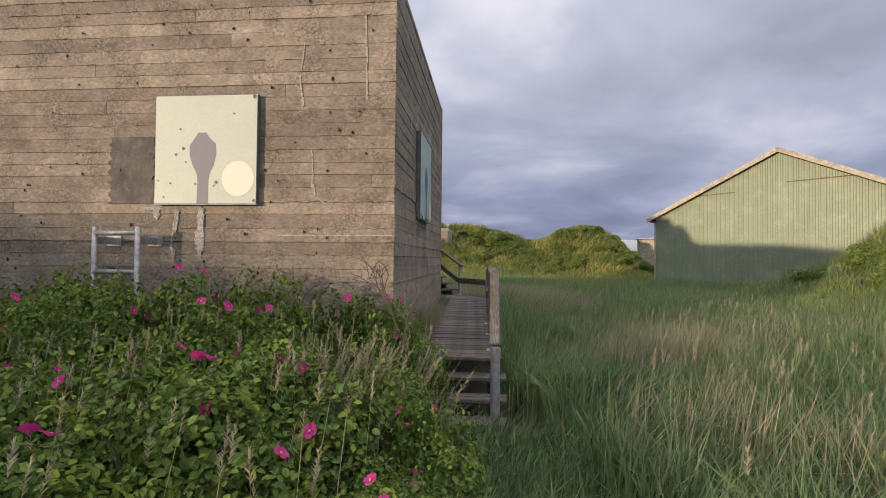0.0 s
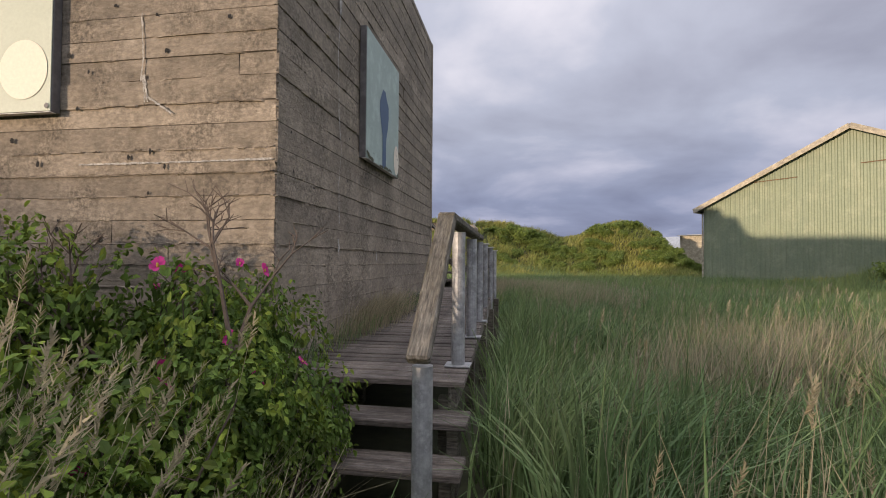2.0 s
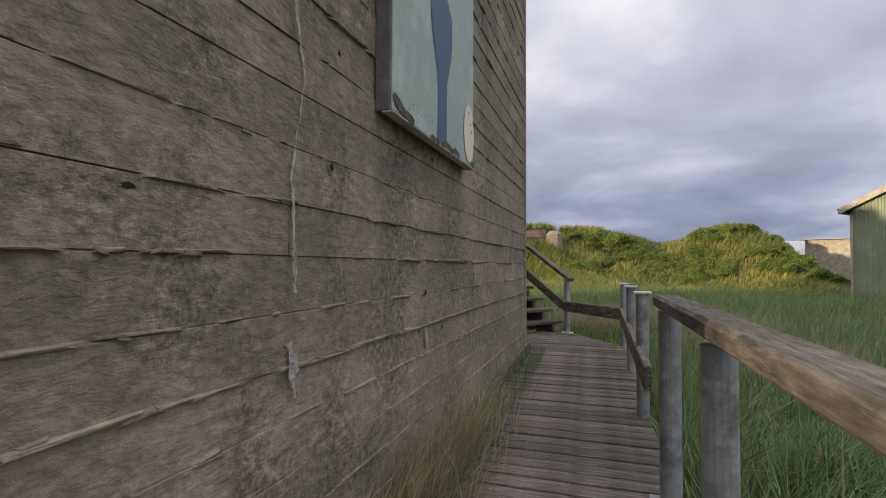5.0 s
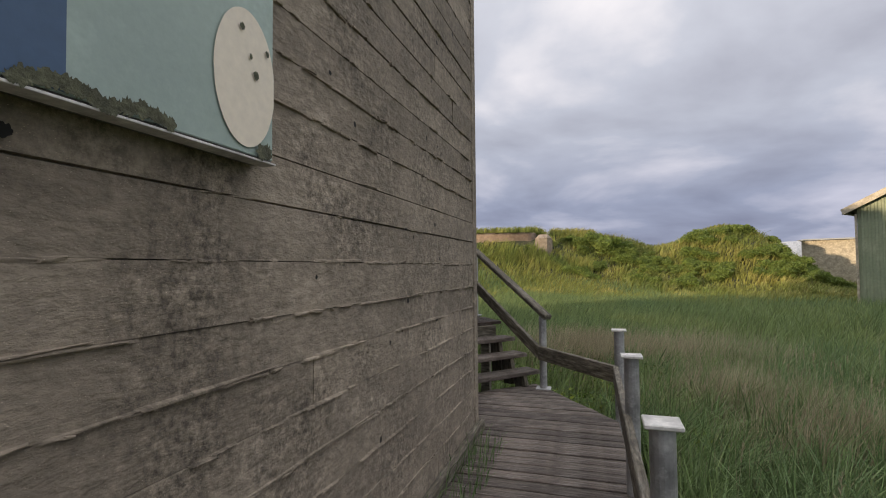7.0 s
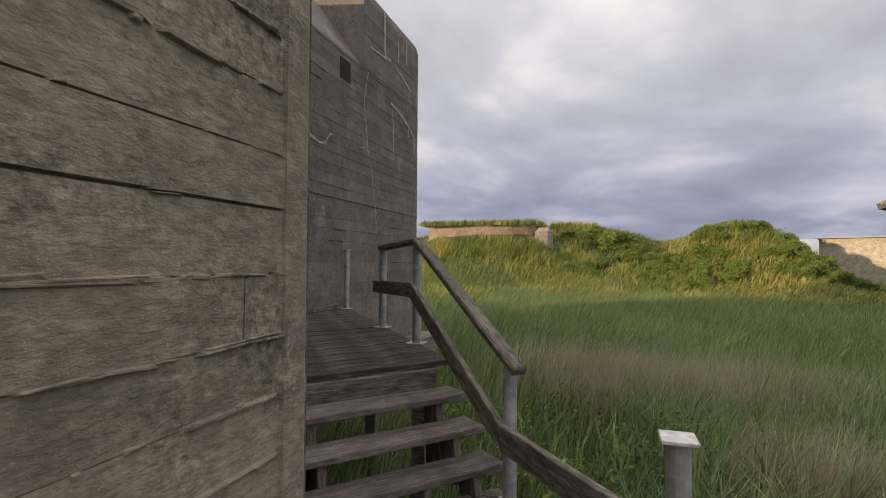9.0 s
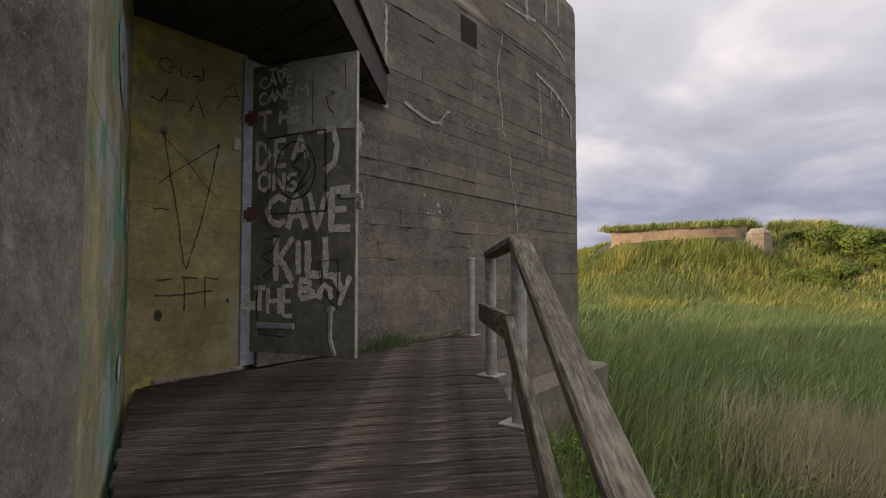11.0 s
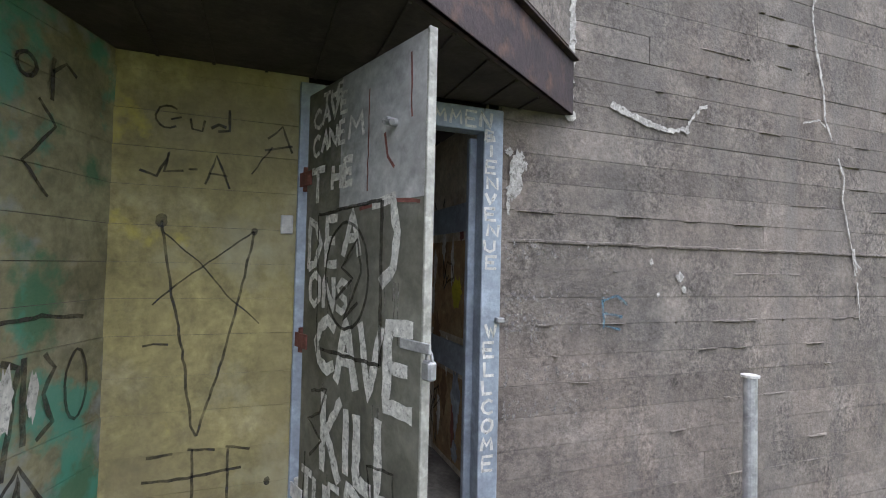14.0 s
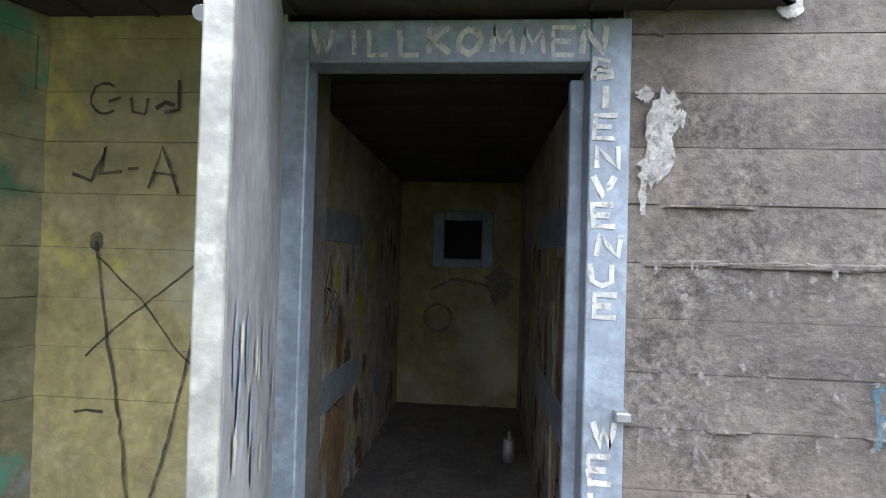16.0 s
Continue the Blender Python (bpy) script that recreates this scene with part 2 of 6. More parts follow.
M = dict(
    concrete=mat("concrete", (0.405, 0.338, 0.258), 0.93, var=0.4, scale=0.9, fine=20, bump=0.75, bump_scale=26, streak=0.4, speck=0.3,
                 dark=(0.27, 0.225, 0.17), tint=(0.48, 0.405, 0.315), island=0.18, stretch=(1, 1, 1.9), dist=0.014, mottle=0.22),
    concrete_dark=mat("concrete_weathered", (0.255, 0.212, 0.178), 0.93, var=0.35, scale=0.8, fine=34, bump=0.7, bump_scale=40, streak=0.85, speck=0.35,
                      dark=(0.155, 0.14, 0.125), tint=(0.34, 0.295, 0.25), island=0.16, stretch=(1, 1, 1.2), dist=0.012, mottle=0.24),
    concrete_smooth=mat("concrete_smooth", (0.33, 0.295, 0.255), 0.93, var=0.4, scale=1.2, fine=22, bump=1.0, bump_scale=45, speck=0.5, stretch=(1.6, 1.6, 0.7), dist=0.02, mottle=0.3, streak=0.5),
    concrete_core=mat("concrete_core", (0.16, 0.14, 0.12), 0.95, bump=0.6, bump_scale=30),
    yellow=mat("yellow_paint", (0.47, 0.40, 0.17), 0.8, var=0.3, scale=1.3, fine=30, bump=0.5, bump_scale=30, streak=0.6,
               dark=(0.33, 0.275, 0.13), tint=(0.56, 0.49, 0.30), island=0.05, mottle=0.3),
    mural=mat("mural_paint", (0.42, 0.41, 0.31), 0.8, var=0.3, scale=2.0, fine=30, bump=0.5, bump_scale=30, streak=0.5,
              dark=(0.23, 0.22, 0.15), tint=(0.5, 0.48, 0.36), island=0.04, mottle=0.3),
    # very dark brown, shared by the entrance soffit and the passage ceiling
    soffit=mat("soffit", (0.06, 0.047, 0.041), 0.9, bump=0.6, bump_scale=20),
    wood=mat("weathered_wood", (0.265, 0.22, 0.185), 0.85, var=0.65, scale=2.5, fine=18, bump=0.8, bump_scale=22, stretch=(0.6, 9, 9), rnd=0.3,
             dark=(0.12, 0.09, 0.07), tint=(0.44, 0.405, 0.37), mottle=0.34),
    # landing planks: much darker and browner than the deck, with pale scuffs
    wood_dark=mat("dark_brown_wood", (0.082, 0.056, 0.041), 0.86, var=0.55, scale=2.2, fine=16, bump=0.8, bump_scale=20, stretch=(0.6, 8, 8), rnd=0.35,
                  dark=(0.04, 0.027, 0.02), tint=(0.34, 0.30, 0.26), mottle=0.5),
    rail=mat("rail_wood", (0.30, 0.265, 0.21), 0.85, var=0.75, scale=2.4, fine=11, bump=0.9, bump_scale=16, stretch=(1.0, 7, 7), rnd=0.15,
             dark=(0.13, 0.11, 0.07), tint=(0.44, 0.41, 0.34), mottle=0.3),
    galv=mat("galvanised_steel", (0.46, 0.46, 0.46), 0.55, 0.45, var=0.2, scale=8, fine=60, bump=0.1, rnd=0.1),
    white=mat("white_paint", (0.70, 0.68, 0.64), 0.6, var=0.2, scale=8, fine=60, bump=0.2),
    chalk=mat("lime_bloom", (0.60, 0.57, 0.52), 0.9, var=0.4, scale=20, fine=70, bump=0.5),
    spray=mat("black_spray", (0.05, 0.043, 0.035), 0.6, var=0.1, bump=0),
    brush=mat("brushed_white", (0.74, 0.72, 0.66), 0.6, var=0.3, scale=14, fine=50, bump=0.3, stretch=(1, 1, 0.3), dark=(0.5, 0.48, 0.43)),
    faded=mat("faded_white", (0.34, 0.31, 0.285), 0.8, var=0.4, scale=14, fine=50, bump=0.3),
    teal=mat("teal_spray", (0.06, 0.30, 0.21), 0.7, var=0.4, scale=5, fine=30, bump=0.2),
    green=mat("green_spray", (0.05, 0.16, 0.07), 0.7, var=0.4, scale=5, fine=30, bump=0.2),
    grey_blue=mat("grey_blue_spray", (0.40, 0.45, 0.50), 0.7, var=0.4, scale=5, fine=30, bump=0.2),
    brown=mat("brown_spray", (0.22, 0.12, 0.05), 0.7, var=0.4, scale=5, fine=30, bump=0.2),
    yellow_spot=mat("yellow_spray", (0.62, 0.55, 0.04), 0.7, var=0.3, bump=0),
    red_spot=mat("rust_red", (0.24, 0.09, 0.07), 0.8, var=0.3, scale=20, bump=0.3),
    steel_dark=mat("olive_grime_steel", (0.26, 0.25, 0.20), 0.5, 0.1, var=0.35, scale=1.6, fine=24, bump=0.15, bump_scale=14, streak=0.6,
                   dark=(0.10, 0.098, 0.08), tint=(0.36, 0.35, 0.30), mottle=0.3),
    steel=mat("grey_steel_paint", (0.58, 0.58, 0.57), 0.5, 0.1, var=0.35, scale=1.6, fine=24, bump=0.15, bump_scale=14, streak=0.6,
              dark=(0.30, 0.29, 0.27), tint=(0.66, 0.66, 0.64), mottle=0.2),
    steel_edge=mat("pale_steel_edge", (0.48, 0.47, 0.41), 0.55, 0.2, var=0.3, scale=9, bump=0.2),
    frame_blue=mat("grey_blue_frame", (0.35, 0.40, 0.46), 0.5, 0.15, var=0.25, scale=4, fine=40, bump=0.2, dark=(0.24, 0.27, 0.31)),
    beam=mat("rusty_beam", (0.07, 0.045, 0.045), 0.65, 0.3, var=0.4, scale=3, bump=0.3, dark=(0.03, 0.022, 0.022), tint=(0.17, 0.09, 0.055)),
    sign_green=mat("sign_pale_green", (0.50, 0.54, 0.43), 0.55, var=0.1, scale=2, fine=50, bump=0.06, dark=(0.47, 0.51, 0.405), tint=(0.52, 0.56, 0.45)),
    sign_blue=mat("sign_pale_blue", (0.36, 0.45, 0.40), 0.55, var=0.1, scale=2, fine=50, bump=0.06, dark=(0.30, 0.38, 0.345)),
    sign_grey=mat("sign_grey", (0.20, 0.19, 0.205), 0.6, var=0.1, bump=0.05, dark=(0.20, 0.19, 0.205), tint=(0.20, 0.19, 0.205)),
    sign_navy=mat("sign_navy", (0.055, 0.105, 0.19), 0.6, var=0.1, bump=0.05, dark=(0.055, 0.105, 0.19), tint=(0.055, 0.105, 0.19)),
    sign_cream=mat("sign_cream", (0.80, 0.72, 0.58), 0.6, var=0.1, bump=0.05, dark=(0.80, 0.72, 0.58), tint=(0.80, 0.72, 0.58)),
    sign_edge=mat("sign_edge", (0.16, 0.15, 0.15), 0.6, var=0.2, bump=0.1),
    earth=mat("earth", (0.075, 0.075, 0.04), 0.95, var=0.4, scale=0.25, fine=6, bump=0.7, bump_scale=8, dark=(0.04, 0.05, 0.02), tint=(0.13, 0.12, 0.055)),
    grass=leafy("reed_grass", (0.18, 0.255, 0.095), (0.27, 0.32, 0.135), (0.10, 0.18, 0.07), k=0.5, scale=0.35),
    meadow=leafy("meadow_grass", (0.20, 0.26, 0.09), (0.30, 0.33, 0.11), (0.12, 0.19, 0.08), k=0.4, scale=0.12),
    sedge=leafy("sedge", (0.20, 0.275, 0.10), (0.33, 0.37, 0.16), (0.11, 0.185, 0.075), k=0.4, scale=0.6),
    lichen=mat("flaking_underlayer", (0.13, 0.135, 0.08), 0.9, var=0.5, scale=20, fine=60, bump=0.6, dark=(0.06, 0.06, 0.04)),
    dune=leafy("dune_grass", (0.30, 0.29, 0.07), (0.48, 0.41, 0.13), (0.15, 0.21, 0.05), k=0.4, scale=0.16),
    straw=leafy("dry_straw", (0.42, 0.365, 0.24), (0.56, 0.49, 0.34), (0.27, 0.235, 0.14), k=0.3),
    shrub=leafy("shrub_leaf", (0.20, 0.26, 0.055), (0.31, 0.36, 0.085), (0.11, 0.17, 0.04), k=0.4, scale=0.4),
    rose=leafy("rose_leaf", (0.15, 0.23, 0.04), (0.39, 0.44, 0.05), (0.055, 0.105, 0.027), k=0.55, scale=1.3),
    petal=leafy("rose_petal", (0.60, 0.05, 0.28), (0.70, 0.12, 0.40), (0.48, 0.02, 0.20), trans=0.3, k=0.15),
    pistil=mat("pistil", (0.6, 0.45, 0.08), 0.8, bump=0),
    twig=mat("twig", (0.13, 0.095, 0.07), 0.9, var=0.3, bump=0.4),
    shed=mat("green_sheet", (0.27, 0.31, 0.19), 0.55, 0.0, var=0.2, scale=0.5, fine=10, bump=0.1, streak=0.25, dark=(0.24, 0.285, 0.18), tint=(0.36, 0.385, 0.25)),
    trim=mat("cream_trim", (0.52, 0.46, 0.34), 0.7, var=0.2, bump=0.1),
    roof=mat("sheet_roof", (0.25, 0.23, 0.22), 0.7, var=0.2, bump=0.1),
    rust_orange=mat("rust_orange", (0.38, 0.17, 0.05), 0.8, var=0.4, scale=14, bump=0.3),
    passage=mat("passage_paint", (0.68, 0.62, 0.48), 0.8, var=0.3, scale=2.0, fine=30, bump=0.4, bump_scale=30, dark=(0.48, 0.36, 0.24), tint=(0.75, 0.72, 0.62), mottle=0.3),
    panel_cream=mat("panel_cream", (0.66, 0.60, 0.46), 0.8, var=0.4, scale=4, fine=20, bump=0.3, dark=(0.40, 0.30, 0.20), tint=(0.78, 0.76, 0.68), mottle=0.3),
    panel_ochre=mat("panel_ochre", (0.46, 0.30, 0.15), 0.8, var=0.4, scale=4, fine=20, bump=0.3, dark=(0.30, 0.18, 0.09), tint=(0.58, 0.48, 0.25), mottle=0.3),
    blue_faint=mat("faint_blue_spray", (0.12, 0.24, 0.32), 0.8, var=0.3, bump=0),
    # near-black, for the shade inside openings and pits
    hole=mat("hole_shade", (0.012, 0.011, 0.01), 0.9, var=0.1, bump=0),
    dirt_floor=mat("dirty_floor", (0.21, 0.19, 0.165), 0.85, var=0.4, scale=3, bump=0.5),
)


def patches(m, layers):
    """Old spray paint in ragged patches over a painted wall."""
    nt = m.node_tree
    b = nt.nodes["Principled BSDF"]
    src = b.inputs["Base Color"].links[0].from_socket
    tc = nt.nodes.new("ShaderNodeTexCoord")
    for colour, scale, shift, lo, hi in layers:
        mp = nt.nodes.new("ShaderNodeMapping")
        mp.inputs["Location"].default_value = shift
        nt.links.new(tc.outputs["Object"], mp.inputs[0])
        n = nt.nodes.new("ShaderNodeTexNoise")
        n.inputs["Scale"].default_value = scale
        n.inputs["Detail"].default_value = 8
        n.inputs["Roughness"].default_value = 0.6
        nt.links.new(mp.outputs[0], n.inputs["Vector"])
        r = nt.nodes.new("ShaderNodeMapRange")
        r.inputs[1].default_value, r.inputs[2].default_value, r.inputs[4].default_value = lo, hi, 0.8
        nt.links.new(n.outputs["Fac"], r.inputs[0])
        x = nt.nodes.new("ShaderNodeMix"); x.data_type = "RGBA"
        nt.links.new(r.outputs[0], x.inputs["Factor"])
        nt.links.new(src, x.inputs["A"])
        x.inputs["B"].default_value = (*colour, 1)
        src = x.outputs["Result"]
    nt.links.new(src, b.inputs["Base Color"])


def pits(m, scale, amount, lo=0.10, hi=0.2):
    """Sand grains, pores and pinholes scattered over cast concrete."""
    nt = m.node_tree
    b = nt.nodes["Principled BSDF"]
    src = b.inputs["Base Color"].links[0].from_socket
    tc = nt.nodes.new("ShaderNodeTexCoord")
    area = nt.nodes.new("ShaderNodeTexNoise")
    area.inputs["Scale"].default_value = 2.6
    area.inputs["Detail"].default_value = 6
    nt.links.new(tc.outputs["Object"], area.inputs["Vector"])
    ar = nt.nodes.new("ShaderNodeMapRange")
    ar.inputs[1].default_value, ar.inputs[2].default_value, ar.inputs[4].default_value = 0.42, 0.62, amount
    nt.links.new(area.outputs["Fac"], ar.inputs[0])
    grain = nt.nodes.new("ShaderNodeTexNoise")
    grain.inputs["Scale"].default_value = scale
    grain.inputs["Detail"].default_value = 4
    grain.inputs["Roughness"].default_value = 0.8
    nt.links.new(tc.outputs["Object"], grain.inputs["Vector"])
    gr = nt.nodes.new("ShaderNodeMapRange")
    gr.inputs[1].default_value, gr.inputs[2].default_value, gr.inputs[3].default_value, gr.inputs[4].default_value = 0.36, 0.64, 0.35, 1.35
    nt.links.new(grain.outputs["Fac"], gr.inputs[0])
    cc = nt.nodes.new("ShaderNodeCombineColor")
    for i in range(3):
        nt.links.new(gr.outputs[0], cc.inputs[i])
    x = nt.nodes.new("ShaderNodeMix"); x.data_type = "RGBA"; x.blend_type = "MULTIPLY"
    nt.links.new(ar.outputs[0], x.inputs["Factor"])
    nt.links.new(src, x.inputs["A"]); nt.links.new(cc.outputs[0], x.inputs["B"])
    nt.links.new(x.outputs["Result"], b.inputs["Base Color"])


def worn(m, scale, lo, hi, least=0.0, most=1.0):
    """Thin paint worn through: bare patches where the wall shows."""
    nt = m.node_tree
    out = nt.nodes["Material Output"]
    b = nt.nodes["Principled BSDF"]
    tc = nt.nodes.new("ShaderNodeTexCoord")
    n = nt.nodes.new("ShaderNodeTexNoise")
    n.inputs["Scale"].default_value = scale
    n.inputs["Detail"].default_value = 5
    n.inputs["Roughness"].default_value = 0.7
    nt.links.new(tc.outputs["Object"], n.inputs["Vector"])
    r = nt.nodes.new("ShaderNodeMapRange")
    r.inputs[1].default_value, r.inputs[2].default_value, r.inputs[3].default_value, r.inputs[4].default_value = lo, hi, least, most
    nt.links.new(n.outputs["Fac"], r.inputs[0])
    clear = nt.nodes.new("ShaderNodeBsdfTransparent")
    x = nt.nodes.new("ShaderNodeMixShader")
    nt.links.new(r.outputs[0], x.inputs[0])
    nt.links.new(clear.outputs[0], x.inputs[1]); nt.links.new(b.outputs[0], x.inputs[2])
    nt.links.new(x.outputs[0], out.inputs[0])


worn(M["spray"], 14, 0.3, 0.65, 0.35, 0.95)
worn(M["brush"], 45, 0.30, 0.48, 0.35, 1.0)
worn(M["chalk"], 40, 0.34, 0.50, 0.4, 1.0)
worn(M["faded"], 40, 0.4, 0.6, 0.2, 0.9)
worn(M["blue_faint"], 25, 0.35, 0.6, 0.1, 0.75)
worn(M["teal"], 12, 0.4, 0.6, 0.1, 0.9)
pits(M["concrete"], 38, 0.95)
pits(M["concrete_dark"], 38, 0.95)
pits(M["concrete_smooth"], 30, 0.9)
patches(M["yellow"], [((0.46, 0.43, 0.29), 1.6, (4, 2, 1), 0.50, 0.64), ((0.22, 0.18, 0.10), 1.3, (1, 8, 3), 0.50, 0.72), ((0.52, 0.43, 0.09), 2.2, (7, 3, 6), 0.60, 0.66)])
M["mural_wall"] = mat("mural_wall", (0.40, 0.37, 0.22), 0.8, var=0.3, scale=2.0, fine=30, bump=0.5, bump_scale=40, streak=0.5, dark=(0.22, 0.20, 0.11), tint=(0.48, 0.44, 0.30), mottle=0.3)
patches(M["mural_wall"], [((0.30, 0.33, 0.34), 1.7, (3, 1, 0), 0.53, 0.60), ((0.05, 0.17, 0.09), 2.0, (0, 7, 2), 0.56, 0.62), ((0.07, 0.29, 0.21), 1.8, (9, 2, 5), 0.55, 0.60)])


# ---- building helpers ----
def finish(bm, name, material, smooth=False):
    me = bpy.data.meshes.new(name)
    bm.normal_update()
    bm.to_mesh(me)
    bm.free()
    for m in material if isinstance(material, (list, tuple)) else (material,):
        me.materials.append(m)
    if smooth:
        me.polygons.foreach_set("use_smooth", [True] * len(me.polygons))
    return me


def part(name, bm, material, parent=None, label="", smooth=False):
    ob = new(name, finish(bm, name, material, smooth))
    if parent is not None:
        ob.parent = parent
    return tagged(ob, label)


def thing(name, label, category, group="", kind="", at=(0, 0, 0)):
    ob = new(name)
    ob.location = at
    return tagged(ob, label, category, group, kind)


def child(name, me, parent, m=None):
    ob = new(name, me)
    ob.parent = parent
    if m is not None:
        ob.matrix_basis = m
    return ob


def box(bm, x0, x1, y0, y1, z0, z1, bevel=0.0, m=None):
    r = bmesh.ops.create_cube(bm, size=1, matrix=Matrix.Translation(((x0 + x1) / 2, (y0 + y1) / 2, (z0 + z1) / 2)) @ Matrix.Diagonal((x1 - x0, y1 - y0, z1 - z0, 1)))
    vs = r["verts"]
    if bevel:
        es = list({e for v in vs for e in v.link_edges})
        vs = list({v for f in bmesh.ops.bevel(bm, geom=es, offset=bevel, segments=1, affect="EDGES")["faces"] for v in f.verts} | {v for v in vs if v.is_valid})
    if m is not None:
        bmesh.ops.transform(bm, matrix=m, verts=[v for v in vs if v.is_valid])
    return bm


def beam_between(bm, a, b, w, h, up=(0, 0, 1), bevel=0.006):
    """A plank from a to b, w wide and h deep along up."""
    a, b = Vector(a), Vector(b)
    d = (b - a).normalized()
    s = d.cross(Vector(up)).normalized()
    t = s.cross(d)
    m = Matrix((s, d, t)).transposed().to_4x4()
    m.translation = (a + b) / 2
    n = (b - a).length
    return box(bm, -w / 2, w / 2, -n / 2, n / 2, -h / 2, h / 2, bevel, m)


def beam_part(name, material, parent, a, b, w, h, up=(0, 0, 1), bevel=0.006):
    """A plank of its own whose grain runs along it."""
    a, b = Vector(a), Vector(b)
    d = (b - a).normalized()
    s = Vector(up).cross(d).normalized()
    m = Matrix((d, s, d.cross(s))).transposed().to_4x4()
    m.translation = (a + b) / 2
    n = (b - a).length
    bm = bmesh.new()
    box(bm, -n / 2, n / 2, -w / 2, w / 2, -h / 2, h / 2, bevel)
    ob = part(name, bm, M[material], parent)
    ob.matrix_basis = m
    return ob


def tube(bm, a, b, r, seg=14, r2=None):
    a, b = Vector(a), Vector(b)
    m = Matrix.Translation((a + b) / 2) @ (b - a).to_track_quat("Z", "Y").to_matrix().to_4x4()
    bmesh.ops.create_cone(bm, cap_ends=True, segments=seg, radius1=r, radius2=r if r2 is None else r2, depth=(b - a).length, matrix=m)
    return bm


def prism(bm, pts, z0, z1):
    lo = [bm.verts.new((*p, z0)) for p in pts]
    hi = [bm.verts.new((*p, z1)) for p in pts]
    bm.faces.new(lo[::-1])
    bm.faces.new(hi)
    for i in range(len(pts)):
        j = (i + 1) % len(pts)
        bm.faces.new((lo[i], lo[j], hi[j], hi[i]))
    bmesh.ops.recalc_face_normals(bm, faces=bm.faces)
    return bm


def raw(name, verts, faces, material, smooth=False):
    """A mesh from arrays; faces all quads or all triangles."""
    verts, faces = np.asarray(verts, np.float32), np.asarray(faces, np.int32)
    me = bpy.data.meshes.new(name)
    k = faces.shape[1]
    me.vertices.add(len(verts)); me.loops.add(faces.size); me.polygons.add(len(faces))
    me.vertices.foreach_set("co", verts.ravel())
    me.loops.foreach_set("vertex_index", faces.ravel())
    me.polygons.foreach_set("loop_start", np.arange(len(faces), dtype=np.int32) * k)
    me.polygons.foreach_set("use_smooth", np.full(len(faces), smooth, bool))
    me.materials.append(material)
    me.update(calc_edges=True)
    me.validate()
    return me


# ---- ground ----
def ground_np(x, y):
    z = -0.5 + 0.05 * np.sin(x * 0.7 + 1.0) * np.cos(y * 0.55) + 0.04 * np.sin(x * 1.7 + y * 1.3)

    def hill(cx, cy, rx, ry, h, p=2.0):
        return h * np.exp(-(((np.abs(x - cx) / rx) ** 2 + (np.abs(y - cy) / ry) ** 2) ** (p / 2)))
    z = z + hill(-7.5, 45.5, 9.0, 9.2, 4.4, 2.6) + hill(11.0, 45, 4.2, 6.5, 4.2, 2.3) + hill(3.2, 46, 6, 7, 2.9)
    z = z + hill(-24, 48, 12, 9, 2.6) + hill(18.3, 14.0, 3.4, 4.0, 4.4)
    # unseen dune added behind, its crest shaped to cast shade on the low ground
    d = (x + 35) * 0.68 + (y + 36) * 0.73
    q = (x + 35) * -0.73 + (y + 36) * 0.68
    z = z + (6.0 + 0.22 * np.clip(q, -6, 6)) * np.exp(-(d / 9) ** 2) * np.clip(1 - np.abs(q) / 90, 0, 1)
    # higher, trodden earth where the walk begins
    z = z + 0.18 * np.exp(-((x - 1.0) / 1.6) ** 2 - ((y + 6.5) / 2.4) ** 2)
    return z


def gz(x, y):
    return float(ground_np(np.float64(x), np.float64(y)))


def make_ground():
    def axis(lo, hi):
        a = [0.0]
        while a[-1] < hi:
            a.append(a[-1] + max(0.35, a[-1] * 0.035) if a[-1] < 70 else a[-1] * 1.25)
        b = [0.0]
        while b[-1] > lo:
            s = -b[-1]
            b.append(b[-1] - (max(0.35, s * 0.035) if s < 70 else s * 0.25))
        return np.array(sorted(set(a + b)))
    xs, ys = axis(-2500, 2500), axis(-2500, 2500)
    X, Y = np.meshgrid(xs, ys, indexing="ij")
    Z = ground_np(X, Y)
    n, m = X.shape
    i = np.arange(n * m).reshape(n, m)
    faces = np.stack([i[:-1, :-1], i[1:, :-1], i[1:, 1:], i[:-1, 1:]], -1).reshape(-1, 4)
    me = raw("ground", np.stack([X, Y, Z], -1).reshape(-1, 3), faces, M["earth"], True)
    tagged(new("ground", me), "low grassy field with green dunes beyond", "ground", kind="structure")


make_ground()

# ---- the concrete bunker ----
DECK, UPPER, SOFFIT, ROOF = 0.30, 0.87, 3.06, 4.40
COURSES = [-0.59]
_r = random.Random(5)
while COURSES[-1] < 6.2:
    COURSES.append(COURSES[-1] + _r.choice((0.14, 0.145, 0.15, 0.155, 0.16)))


